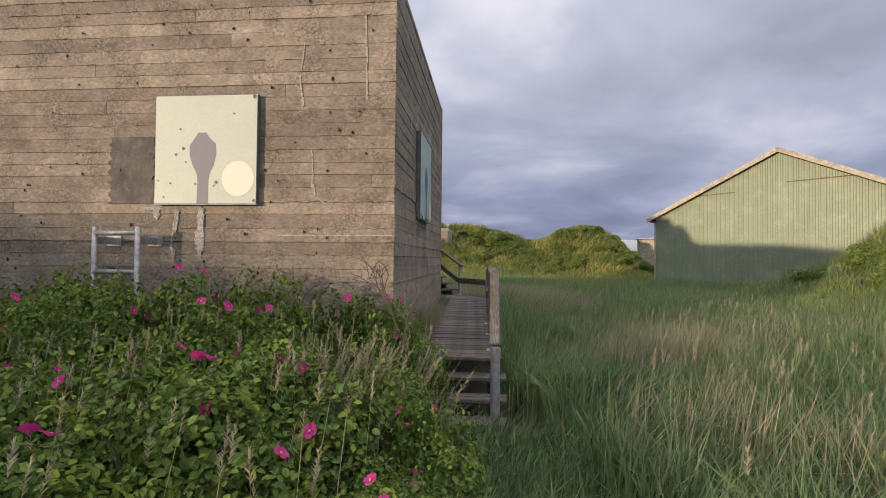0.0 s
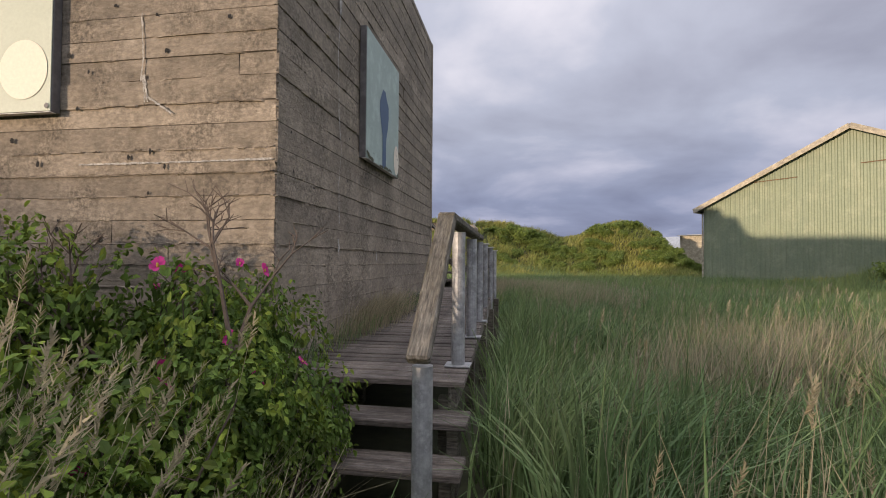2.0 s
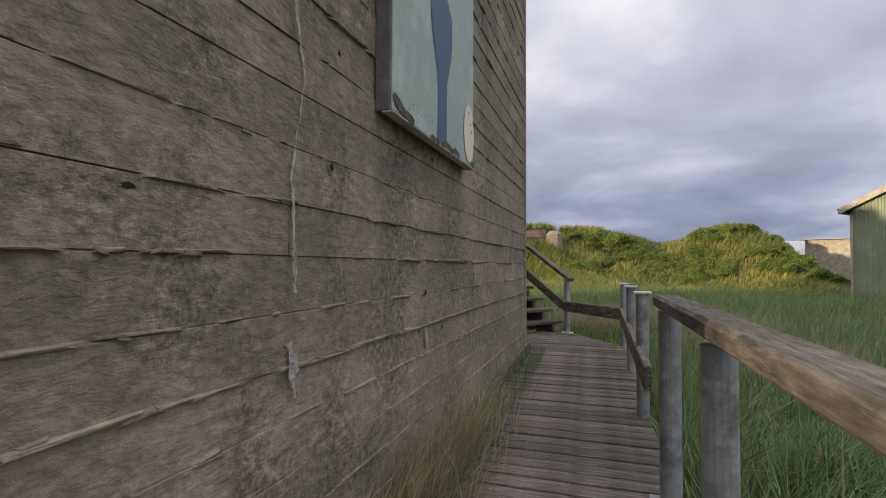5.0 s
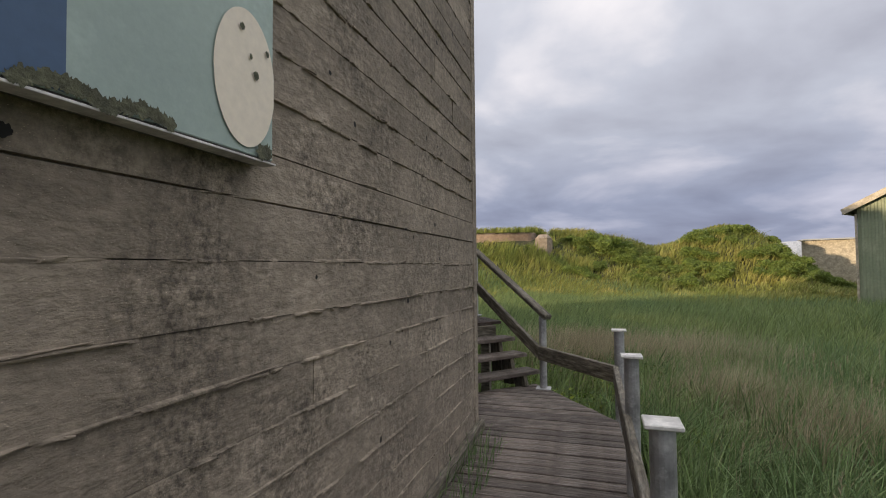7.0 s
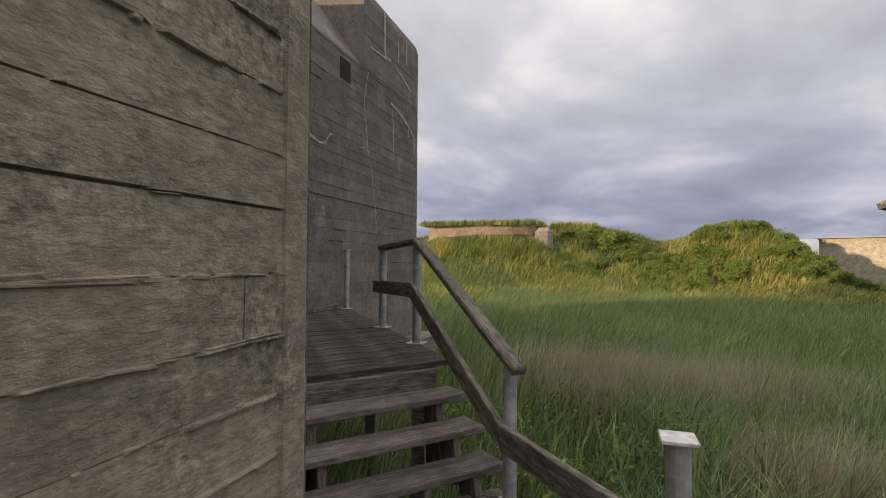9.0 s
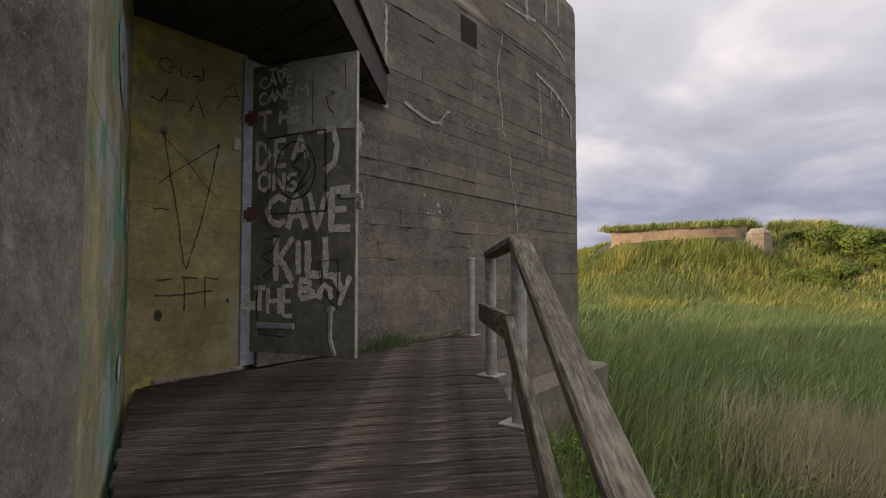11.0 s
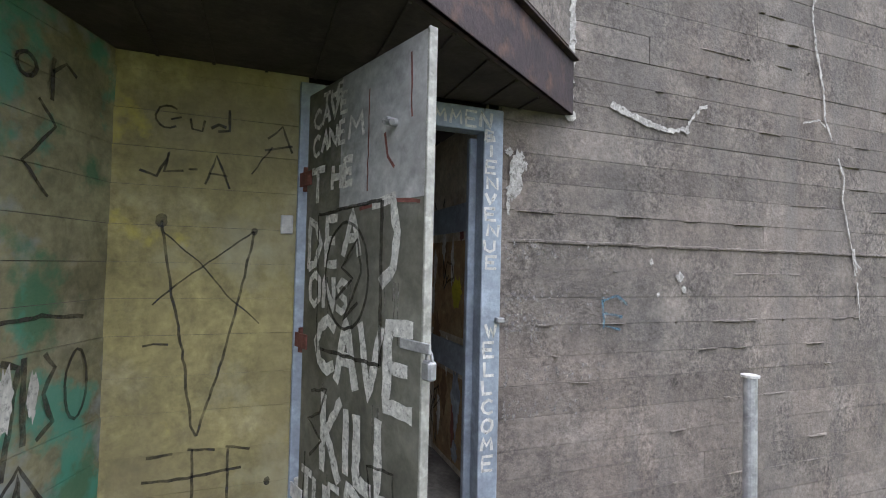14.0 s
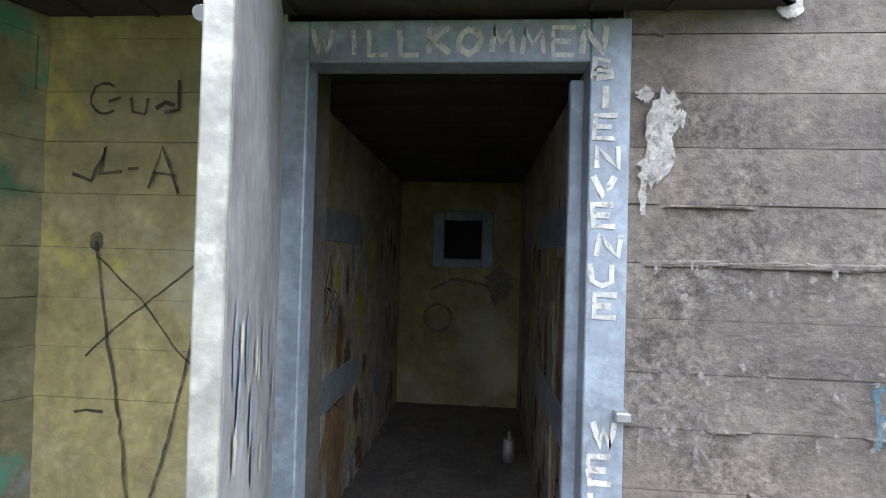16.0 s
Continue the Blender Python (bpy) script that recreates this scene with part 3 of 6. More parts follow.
def boarded(name, p0, p1, z0, z1, material, holes=(), seed=1, depth=0.009, gap=1.0):
    """Board-marked concrete facing from p0 to p1 (outside to the right of that way), one shallow relief for each formwork board."""
    rr = random.Random(seed)
    p0, p1 = Vector((*p0, 0)), Vector((*p1, 0))
    n_len = (p1 - p0).length
    u = (p1 - p0) / n_len
    n = Vector((u.y, -u.x, 0))
    verts, faces = [], []

    def slab(a, b, lo, hi, d0, d1):
        if b - a < 0.004 or hi - lo < 0.004:
            return
        g = rr.choice((0.0014, 0.002, 0.003, 0.0045)) * gap
        k = len(verts)
        for s, t, d in ((a, lo, -0.01), (b, lo, -0.01), (b, hi, -0.01), (a, hi, -0.01), (a + g, lo + g, d0), (b - g, lo + g, d0), (b - g, hi - g, d1), (a + g, hi - g, d1)):
            verts.append(p0 + u * s + n * d + Vector((0, 0, t)))
        for f in ((4, 5, 6, 7), (0, 1, 5, 4), (1, 2, 6, 5), (2, 3, 7, 6), (3, 0, 4, 7)):
            faces.append([k + q for q in f])

    for lo, hi in zip(COURSES[:-1], COURSES[1:]):
        lo, hi = max(lo, z0), min(hi, z1)
        if hi - lo < 0.01:
            continue
        cuts, s = [0.0], rr.uniform(0.8, 6.0)
        while s < n_len:
            cuts.append(s)
            s += rr.uniform(2.6, 6.5)
        cuts.append(n_len)
        base = rr.uniform(0.003, max(0.0035, depth))
        for a, b in zip(cuts[:-1], cuts[1:]):
            d0 = max(0.003, base + rr.uniform(-0.002, 0.003))
            d1 = max(0.003, d0 + rr.uniform(-0.003, 0.0045))
            todo = [(a, b, lo, hi)]
            for ha, hb, hlo, hhi in holes:
                nxt = []
                for q in todo:
                    if q[1] <= ha or q[0] >= hb or q[3] <= hlo or q[2] >= hhi:
                        nxt.append(q)
                        continue
                    nxt += [(q[0], max(q[0], ha), q[2], q[3]), (min(q[1], hb), q[1], q[2], q[3])]
                    c, d = max(q[0], ha), min(q[1], hb)
                    nxt += [(c, d, q[2], max(q[2], hlo)), (c, d, min(q[3], hhi), q[3])]
                todo = nxt
            for q in todo:
                slab(*q, d0, d1)
    ob = new(name, raw(name, verts, faces, material))
    return ob


def fins(p0, p1, z0, z1, material, parent, count, seed, holes=()):
    """Broken casting fins and crumbs left along the board joints."""
    rr = random.Random(seed)
    p0, p1 = Vector((*p0, 0)), Vector((*p1, 0))
    n_len = (p1 - p0).length
    u = (p1 - p0) / n_len
    n = Vector((u.y, -u.x, 0))
    zs = [z for z in COURSES if z0 < z < z1]
    strong = {z: rr.random() ** 2 for z in zs}
    verts, faces = [], []
    while len(faces) < count * 5:
        z = rr.choice(zs)
        if rr.random() > 0.15 + strong[z]:
            continue
        s = rr.uniform(0, n_len)
        if any(a - 0.02 < s < b + 0.02 and lo < z < hi for a, b, lo, hi in holes):
            continue
        ln = min(rr.expovariate(9) + 0.012, n_len - s)
        hh, dd = rr.uniform(0.002, 0.006) * (1 + strong[z]), rr.uniform(0.013, 0.019)
        z += rr.uniform(-0.004, 0.004)
        sl = rr.uniform(-0.006, 0.006)
        k = len(verts)
        for a, t, d in ((s, z - hh, 0), (s + ln, z - hh + sl, 0), (s + ln, z + hh + sl, 0), (s, z + hh, 0), (s + ln * 0.15, z - hh * 0.4, dd), (s + ln * 0.85, z - hh * 0.5 + sl, dd * rr.uniform(0.7, 1)), (s + ln * 0.8, z + hh * 0.3 + sl, dd), (s + ln * 0.2, z + hh * 0.4, dd)):
            verts.append(p0 + u * a + n * d + Vector((0, 0, t)))
        for f in ((4, 5, 6, 7), (0, 1, 5, 4), (1, 2, 6, 5), (2, 3, 7, 6), (3, 0, 4, 7)):
            faces.append([k + q for q in f])
    ob = new("casting_fin", raw("casting_fin", verts, faces, material))
    ob.parent = parent
    ob["kind"] = "stuff"


def solid(name, pts, z0, z1, material, label="", parent=None):
    bm = bmesh.new()
    prism(bm, pts, z0, z1)
    ob = part(name, bm, material, parent)
    if parent is None:
        tagged(ob, label, "wall", kind="structure")
    return ob


CORE = M["concrete_core"]
E0, E1, E2, E3 = (0.0, 5.17), (-0.70, 6.06), (-2.70, 6.81), (-2.70, 8.86)
solid("wall_south", [(0, 0), E0, E1, E2, (-2.70, 7.35), (-9, 7.35), (-9, 0)], -0.7, ROOF, CORE, "board-marked concrete bunker wall, sunlit above and shaded below")
WS = bpy.data.objects["wall_south"]
for ob in (boarded("board_relief", (-9, 0), (0.004, 0), -0.6, ROOF, M["concrete"], seed=2, depth=0.011),
           boarded("board_relief", (0, -0.004), E0, -0.6, ROOF, M["concrete"], seed=2, depth=0.011),
           ):
    ob.parent = WS
bm = bmesh.new()
prism(bm, [(0.0, 5.175), E1, (E1[0] + 0.004, E1[1] + 0.006), (0.008, 5.185)], -0.6, ROOF)
part("splay", bm, M["concrete_smooth"], WS, "smooth splayed corner with vertical grain")
bm = bmesh.new()
prism(bm, [(0.002, 5.06), (0.016, 5.07), (0.016, 5.16), (0.0, 5.19), (-0.01, 5.18)], -0.6, ROOF)
part("corner_strip", bm, M["concrete"], WS)


def crumbled_edge(x, y, z0, z1, parent, material, seed):
    """Rough broken arris: small lumps of aggregate left along a corner."""
    rr = random.Random(seed)
    V, F = [], []
    z = z0
    while z < z1:
        r = rr.uniform(0.004, 0.013)
        c = Vector((x + rr.uniform(-0.006, 0.004), y + rr.uniform(-0.004, 0.006), z))
        k = len(V)
        for d in ((1, 0, 0), (0, 1, 0), (-1, 0, 0), (0, -1, 0), (0, 0, 1), (0, 0, -1)):
            V.append(c + Vector(d) * r * rr.uniform(0.6, 1.3))
        F += [[k + q for q in f] for f in ((0, 1, 4), (1, 2, 4), (2, 3, 4), (3, 0, 4), (1, 0, 5), (2, 1, 5), (3, 2, 5), (0, 3, 5))]
        z += rr.expovariate(45) + 0.004
    ob = new("broken_arris", raw("broken_arris", V, F, material))
    ob.parent = parent
    ob["kind"] = "stuff"


crumbled_edge(0.004, -0.004, 0.2, ROOF, WS, M["concrete"], 71)
wl = boarded("wall_recess", E1, E2, 0.5, SOFFIT, M["mural_wall"], seed=6, depth=0.004, gap=0.35)
tagged(wl, "recess wall covered in faded spray-painted murals", "wall", kind="structure")
wy = boarded("wall_yellow", E2, (-2.70, 7.53), 0.5, SOFFIT, M["yellow"], seed=7, depth=0.003, gap=0.3)
tagged(wy, "yellow-painted concrete wall with black scrawls beside the door", "wall", kind="structure")
solid("wall_west", [(-2.70, 8.45), (-2.70, 13.1), (-9, 13.1), (-9, 8.45)], -0.7, 4.52, CORE, "weathered grey board-marked concrete wall with lime streaks")
WW = bpy.data.objects["wall_west"]
vent = (10.04 - 8.46, 10.34 - 8.46, 4.10, 4.40)
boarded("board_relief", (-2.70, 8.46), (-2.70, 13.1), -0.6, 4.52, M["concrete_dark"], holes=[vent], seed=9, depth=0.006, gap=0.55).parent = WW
fins((-2.70, 8.46), (-2.70, 13.1), 0.9, 4.5, M["concrete_dark"], WW, 150, 51, [vent])
fins((-6.5, 0), (0, 0), 0.5, 4.3, M["concrete"], WS, 1100, 52)
fins((0, 0), (0, 5.1), 0.2, 4.3, M["concrete"], WS, 1100, 53)
# crumbling joints between two pours
fins((-2.70, 8.46), (-2.70, 13.1), 2.27, 2.42, M["concrete_dark"], WW, 220, 54)
fins((-6.5, 0), (0, 0), 1.33, 1.50, M["concrete"], WS, 260, 55)
# the tower end, with rounded upper edges
bm = bmesh.new()
prism(bm, [(-2.70, 10.75), (-2.70, 13.1), (-9, 13.1), (-9, 10.75)], 4.52, 5.95)
es = [e for e in bm.edges if all(v.co.z > 5.9 for v in e.verts)]
bmesh.ops.bevel(bm, geom=es, offset=0.3, segments=4, affect="EDGES", profile=0.5)
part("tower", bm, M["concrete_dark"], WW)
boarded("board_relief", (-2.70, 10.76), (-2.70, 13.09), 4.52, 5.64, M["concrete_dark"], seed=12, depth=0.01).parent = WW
# the sloping shoulder below the tower
bm = bmesh.new()
v = [bm.verts.new(p) for p in ((-2.70, 8.86, 4.50), (-2.70, 10.75, 4.50), (-3.5, 10.75, 5.6), (-3.5, 8.86, 5.6), (-5, 10.75, 5.6), (-5, 8.86, 5.6), (-5, 8.86, 4.4), (-5, 10.75, 4.4), (-2.70, 8.86, 4.4), (-2.70, 10.75, 4.4))]
for f in ((0, 1, 2, 3), (3, 2, 4, 5), (8, 0, 3, 5, 6), (9, 7, 4, 2, 1), (8, 9, 1, 0), (5, 4, 7, 6)):
    bm.faces.new([v[i] for i in f])
bmesh.ops.recalc_face_normals(bm, faces=bm.faces)
part("shoulder", bm, M["concrete_dark"], WW)
# vent: a flat near-black sheet whose colour stands in for the shade inside
bm = bmesh.new()
box(bm, -2.699, -2.692, 10.04, 10.34, 4.10, 4.40)
part("vent_mouth", bm, M["hole"], WW, "flat near-black square standing in for the shaded vent opening")
# ledge at the foot of the tower
bm = bmesh.new()
box(bm, -2.69, -2.3, 10.4, 13.3, -0.6, 0.12, 0.03)
tagged(part("concrete_plinth", bm, M["concrete_dark"]), "low mossy concrete plinth at the wall's foot", "plinth", kind="structure")

# the overhang above the recess
solid("overhang", [E1, (-2.70, 8.86), (-2.70, 6.81)], SOFFIT + 0.02, ROOF, CORE, "concrete overhang above the recessed entrance")
OV = bpy.data.objects["overhang"]
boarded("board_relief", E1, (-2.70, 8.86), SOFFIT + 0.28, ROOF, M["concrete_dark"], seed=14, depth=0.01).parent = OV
bm = bmesh.new()
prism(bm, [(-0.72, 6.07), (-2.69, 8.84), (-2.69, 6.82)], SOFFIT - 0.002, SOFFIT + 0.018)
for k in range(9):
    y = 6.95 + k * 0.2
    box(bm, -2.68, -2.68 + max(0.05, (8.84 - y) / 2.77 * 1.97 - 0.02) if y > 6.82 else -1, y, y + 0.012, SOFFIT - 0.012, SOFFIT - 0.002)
tagged(part("ceiling", bm, M["soffit"]), "very dark brown boarded soffit over the entrance", "ceiling", kind="structure")
solid("overhang", [(-2.70, 7.35), (-2.70, 8.45), (-9, 8.45), (-9, 7.35)], 3.105, ROOF, CORE, "concrete above the doorway")
solid("overhang", [(-3.0, 7.35), (-2.705, 7.35), (-2.705, 7.56), (-3.0, 7.56)], 0.5, 3.035, CORE, "concrete door jamb")
bm = bmesh.new()
d = Vector((-2.0, 2.80, 0)).normalized()
n = Vector((d.y, -d.x, 0))
a, b = Vector((-0.69, 6.05, SOFFIT + 0.14)) + n * 0.02, Vector((-2.69, 8.85, SOFFIT + 0.14)) + n * 0.02
beam_between(bm, a, b, 0.02, 0.28, bevel=0.004)
beam_between(bm, a + Vector((0, 0, -0.134)) - n * 0.05, b + Vector((0, 0, -0.134)) - n * 0.05, 0.12, 0.012, bevel=0.002)
beam_between(bm, a + Vector((0, 0, 0.146)) + n * 0.01, b + Vector((0, 0, 0.146)) + n * 0.01, 0.06, 0.012, bevel=0.002)
tagged(part("steel_lintel", bm, M["beam"]), "rusty dark purple-brown steel lintel beam under the overhang", "beam")

# ---- corridor behind the door ----
for nm, pts, z0, z1, mm in (("floor", [(-2.77, 7.35), (-2.77, 8.45), (-6.4, 8.45), (-6.4, 7.35)], 0.5, 1.08, M["dirt_floor"]),
                            ("wall_back", [(-5.75, 7.35), (-5.75, 8.45), (-6.5, 8.45), (-6.5, 7.35)], 0.5, 3.1, M["yellow"])):
    solid(nm, pts, z0, z1, mm, "dim passage " + ("floor of dirty concrete" if nm == "floor" else "end wall in dull yellow paint"))
for nm, y0, y1, lab in (("wall_passage", 7.351, 7.364, "passage wall"), ("wall_passage", 8.436, 8.449, "passage wall")):
    bm = bmesh.new()
    box(bm, -5.75, -3.01 if y0 < 8 else -2.81, y0, y1, 1.08, 3.1)
    tagged(part(nm, bm, M["passage"]), "graffiti-covered passage wall in dull paint", "wall", kind="structure")
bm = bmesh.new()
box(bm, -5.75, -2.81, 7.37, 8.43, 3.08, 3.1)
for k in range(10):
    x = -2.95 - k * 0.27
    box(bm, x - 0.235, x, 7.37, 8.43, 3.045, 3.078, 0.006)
tagged(part("ceiling", bm, M["soffit"]), "very dark brown plank ceiling of the passage", "ceiling", kind="structure")


# ---- graffiti ----
def ribbon(bm, o, u, v, n, pts, w, lift=0.014, jitter=0.15, rr=random):
    """A flat painted stroke along pts (in u, v metres) on a wall."""
    P = [Vector(p) for p in pts]
    row = []
    for i, p in enumerate(P):
        d = (P[min(i + 1, len(P) - 1)] - P[max(i - 1, 0)])
        d = d.normalized() if d.length > 1e-6 else Vector((1, 0))
        s = Vector((-d.y, d.x)) * w / 2
        k = 1 + rr.uniform(-jitter, jitter)
        row.append([bm.verts.new(o + u * q.x + v * q.y + n * lift) for q in (p + s * k, p - s * k)])
    for a, b in zip(row[:-1], row[1:]):
        bm.faces.new((a[0], a[1], b[1], b[0]))
    return bm


def fine_line(pts, step=0.03, wob=0.004, rr=random):
    out = []
    for a, b in zip(pts[:-1], pts[1:]):
        a, b = Vector(a), Vector(b)
        k = max(1, int((b - a).length / step))
        for i in range(k):
            q = a.lerp(b, i / k)
            out.append((q.x + rr.uniform(-wob, wob), q.y + rr.uniform(-wob, wob)))
    return out + [tuple(pts[-1])]


def ring(cx, cy, r, k=24, sy=1.0):
    return [(cx + r * math.cos(i * 2 * math.pi / k), cy + r * sy * math.sin(i * 2 * math.pi / k)) for i in range(k + 1)]


def blob(bm, o, u, v, n, cx, cy, rx, ry, lift=0.014, rough=0.15, k=26, rr=random):
    c = [bm.verts.new(o + u * (cx + rx * (1 + rr.uniform(-rough, rough)) * math.cos(i * 2 * math.pi / k)) + v * (cy + ry * (1 + rr.uniform(-rough, rough)) * math.sin(i * 2 * math.pi / k)) + n * lift) for i in range(k)]
    bm.faces.new(c)
    return bm


def painted(name, material, strokes, o, u, v, n, label, parent, wob=0.003, lift=0.014, thin=1.0, ragged=False):
    bm = bmesh.new()
    rr = random.Random(len(strokes) * 7 + len(name))
    for s in strokes:
        lift += 0.00006
        if s[0] == "blob":
            blob(bm, o, u, v, n, *s[1:5], lift, *(s[5:6] or (0.15,)), rr=rr)
        elif ragged:
            for k in range(3):
                j = Vector((rr.gauss(0, 0.3), rr.gauss(0, 0.3))) * s[0]
                line = fine_line([Vector(p) + j for p in s[1]], step=0.018, wob=wob * 0.7, rr=rr)
                i = 0
                while i < len(line) - 1:
                    m = rr.randint(2, 14)
                    if rr.random() < 0.8:
                        ribbon(bm, o, u, v, n, line[i:i + m + 1], s[0] * rr.uniform(0.3, 0.9), lift + 0.0002 * k, jitter=0.6, rr=rr)
                    i += m
        else:
            ribbon(bm, o, u, v, n, fine_line(s[1], wob=wob, rr=rr), s[0] * thin, lift, rr=rr)
    bmesh.ops.recalc_face_normals(bm, faces=bm.faces)
    ob = part(name, bm, material, parent, label)
    if len(strokes) > 1:
        ob["kind"] = "stuff"
    return ob


GLYPH = {
    "T": [[(0, 1), (1, 1)], [(.5, 1), (.5, 0)]], "H": [[(0, 1), (0, 0)], [(1, 1), (1, 0)], [(0, .5), (1, .5)]], "E": [[(1, 1), (0, 1), (0, 0), (1, 0)], [(0, .5), (.8, .5)]],
    "C": [[(1, .85), (.6, 1), (.15, .8), (0, .5), (.15, .15), (.6, 0), (1, .15)]], "A": [[(0, 0), (.5, 1), (1, 0)], [(.22, .4), (.8, .4)]], "V": [[(0, 1), (.5, 0), (1, 1)]],
    "N": [[(0, 0), (0, 1), (1, 0), (1, 1)]], "M": [[(0, 0), (.1, 1), (.5, .4), (.9, 1), (1, 0)]], "D": [[(0, 0), (0, 1), (.6, .9), (1, .5), (.6, .1), (0, 0)]],
    "O": [[(.5, 1), (.1, .8), (0, .5), (.1, .2), (.5, 0), (.9, .2), (1, .5), (.9, .8), (.5, 1)]], "S": [[(1, .9), (.5, 1), (.1, .8), (.3, .55), (.8, .4), (.9, .15), (.5, 0), (0, .1)]],
    "K": [[(0, 1), (0, 0)], [(1, 1), (.05, .45)], [(.2, .55), (1, 0)]], "I": [[(.5, 1), (.5, 0)]], "L": [[(0, 1), (0, 0), (.9, 0)]], "B": [[(0, 0), (0, 1), (.7, .85), (.6, .6), (0, .5), (.8, .4), (.9, .15), (0, 0)]],
    "W": [[(0, 1), (.25, 0), (.5, .7), (.75, 0), (1, 1)]], "U": [[(0, 1), (.05, .2), (.5, 0), (.95, .2), (1, 1)]],
    "Y": [[(0, 1), (.5, .5)], [(1, 1), (.3, 0)]],
}


def brushed(text, x0, x1, y0, y1, w, rr):
    """Strokes of a hand-brushed word filling x0..x1, y0..y1."""
    out, n = [], len(text)
    pitch = (x1 - x0) / n
    for i, ch in enumerate(text):
        a = x0 + i * pitch + rr.uniform(-0.1, 0.1) * pitch
        lw = pitch * 0.72
        lo, hi = y0 + rr.uniform(-0.06, 0.06) * (y1 - y0), y1 + rr.uniform(-0.06, 0.06) * (y1 - y0)
        sk = rr.uniform(-0.12, 0.12)
        for s in GLYPH[ch]:
            out.append((w * rr.uniform(0.8, 1.15), [(a + px * lw + sk * (py - 0.5) * lw, lo + py * (hi - lo)) for px, py in s]))
    return out


Z = Vector((0, 0, 1))
# west wall: u runs along +y from y = 8.46
WO, WU, WN = Vector((-2.70, 8.46, 0)), Vector((0, 1, 0)), Vector((1, 0, 0))

# lime bloom, cracks and patches
painted("lime_streaks", M["chalk"], [
    (0.022, [(2.42, 4.48), (2.36, 4.25), (2.30, 4.0), (2.33, 3.75), (2.40, 3.5), (2.41, 3.3)]),
    (0.013, [(2.41, 3.3), (2.55, 3.05), (2.62, 2.9), (2.60, 2.75), (2.66, 2.55), (2.72, 2.35), (2.80, 2.28)]),
    (0.03, [(2.70, 2.42), (2.73, 2.26)]), (0.012, [(2.75, 2.2), (2.77, 1.95)]),
    (0.035, [(0.66, 3.16), (0.85, 3.10), (1.05, 3.06), (1.2, 3.09)]), (0.016, [(1.2, 3.09), (1.3, 3.22), (1.36, 3.24)]),
    (0.012, [(2.2, 3.24), (2.36, 3.28), (2.42, 3.24)]),
    (0.02, [(3.35, 4.2), (3.42, 3.85), (3.44, 3.4)]), (0.010, [(3.44, 3.4), (3.46, 3.1)]),
    (0.03, [(3.3, 4.26), (3.7, 4.2), (4.1, 4.08), (4.45, 3.9)]), (0.05, [(4.40, 3.92), (4.42, 3.6)]), (0.03, [(3.75, 4.2), (3.76, 4.0)]), (0.035, [(4.1, 4.1), (4.11, 3.85)]), (0.03, [(3.95, 4.13), (3.95, 3.95)]),
    (0.016, [(4.5, 2.9), (4.5, 2.6)]), (0.03, [(0.40, 3.1), (0.41, 3.45), (0.415, 4.0)]), ("blob", 0.40, 3.06, 0.035, 0.03),
    ("blob", 0.085, 2.72, 0.034, 0.09, 0.4), ("blob", 0.10, 2.80, 0.028, 0.045, 0.4), ("blob", 0.06, 2.64, 0.028, 0.05, 0.4), ("blob", 0.045, 2.83, 0.02, 0.02, 0.5), ("blob", 0.13, 2.77, 0.016, 0.025, 0.5), (0.02, [(0.05, 2.62), (0.05, 2.52)]),
    ("blob", 1.16, 2.22, 0.03, 0.025, 0.3), ("blob", 1.19, 2.15, 0.018, 0.02, 0.3), ("blob", 0.95, 2.3, 0.012, 0.02, 0.3), ("blob", 1.0, 2.12, 0.012, 0.012, 0.3),
], WO, WU, Z, WN, "white lime streaks bleeding from cracks", WW, wob=0.006, lift=0.019, ragged=True)
painted("lime_streaks", M["chalk"], [
    (0.05, [(3.0, 5.7), (3.02, 5.2), (3.06, 4.9)]), (0.04, [(3.6, 5.6), (3.62, 5.1)]), (0.03, [(3.5, 4.95), (3.8, 4.9), (4.2, 4.75)]),
    (0.06, [(4.0, 5.6), (4.02, 5.2)]), (0.03, [(2.5, 4.9), (3.0, 4.95), (3.3, 5.0)]),
], WO, WU, Z, WN, "white lime runs on the tower", WW, wob=0.012, lift=0.02, ragged=True)
rr = random.Random(11)
chips = []
for k in range(260):
    row = rr.choice((2.34, 2.1, 1.98, 1.72, 1.55))
    x = 0.03 + rr.random() ** 1.6 * 0.62
    chips.append(("blob", x, row + rr.uniform(-0.045, 0.045), rr.uniform(0.003, 0.010), rr.uniform(0.004, 0.014), 0.45))
painted("faded_scrawl", M["faded"], chips, WO, WU, Z, WN, "chipped remains of white brushed scrawls", WW, lift=0.0185)
painted("white_scrawl", M["faded"], [
    (0.011, [(0.05, 2.03), (0.05, 1.85)]), (0.010, [(0.05, 2.02), (0.13, 2.02)]), (0.010, [(0.05, 1.94), (0.11, 1.94)]), (0.011, [(0.19, 2.0), (0.19, 1.87)]),
    (0.009, [(0.19, 2.0), (0.24, 1.97), (0.2, 1.92), (0.25, 1.85)])], WO, WU, Z, WN, "white brushed letters", WW, lift=0.019)
painted("blue_scrawl", M["blue_faint"], [(0.014, [(0.62, 2.08), (0.72, 2.11), (0.79, 2.06)]), (0.012, [(0.63, 2.02), (0.75, 2.0)]), (0.012, [(0.65, 1.95), (0.74, 1.93)]), (0.01, [(0.62, 2.10), (0.63, 1.94)])],
        WO, WU, Z, WN, "pale blue spray marks", WW, lift=0.0185, ragged=True)

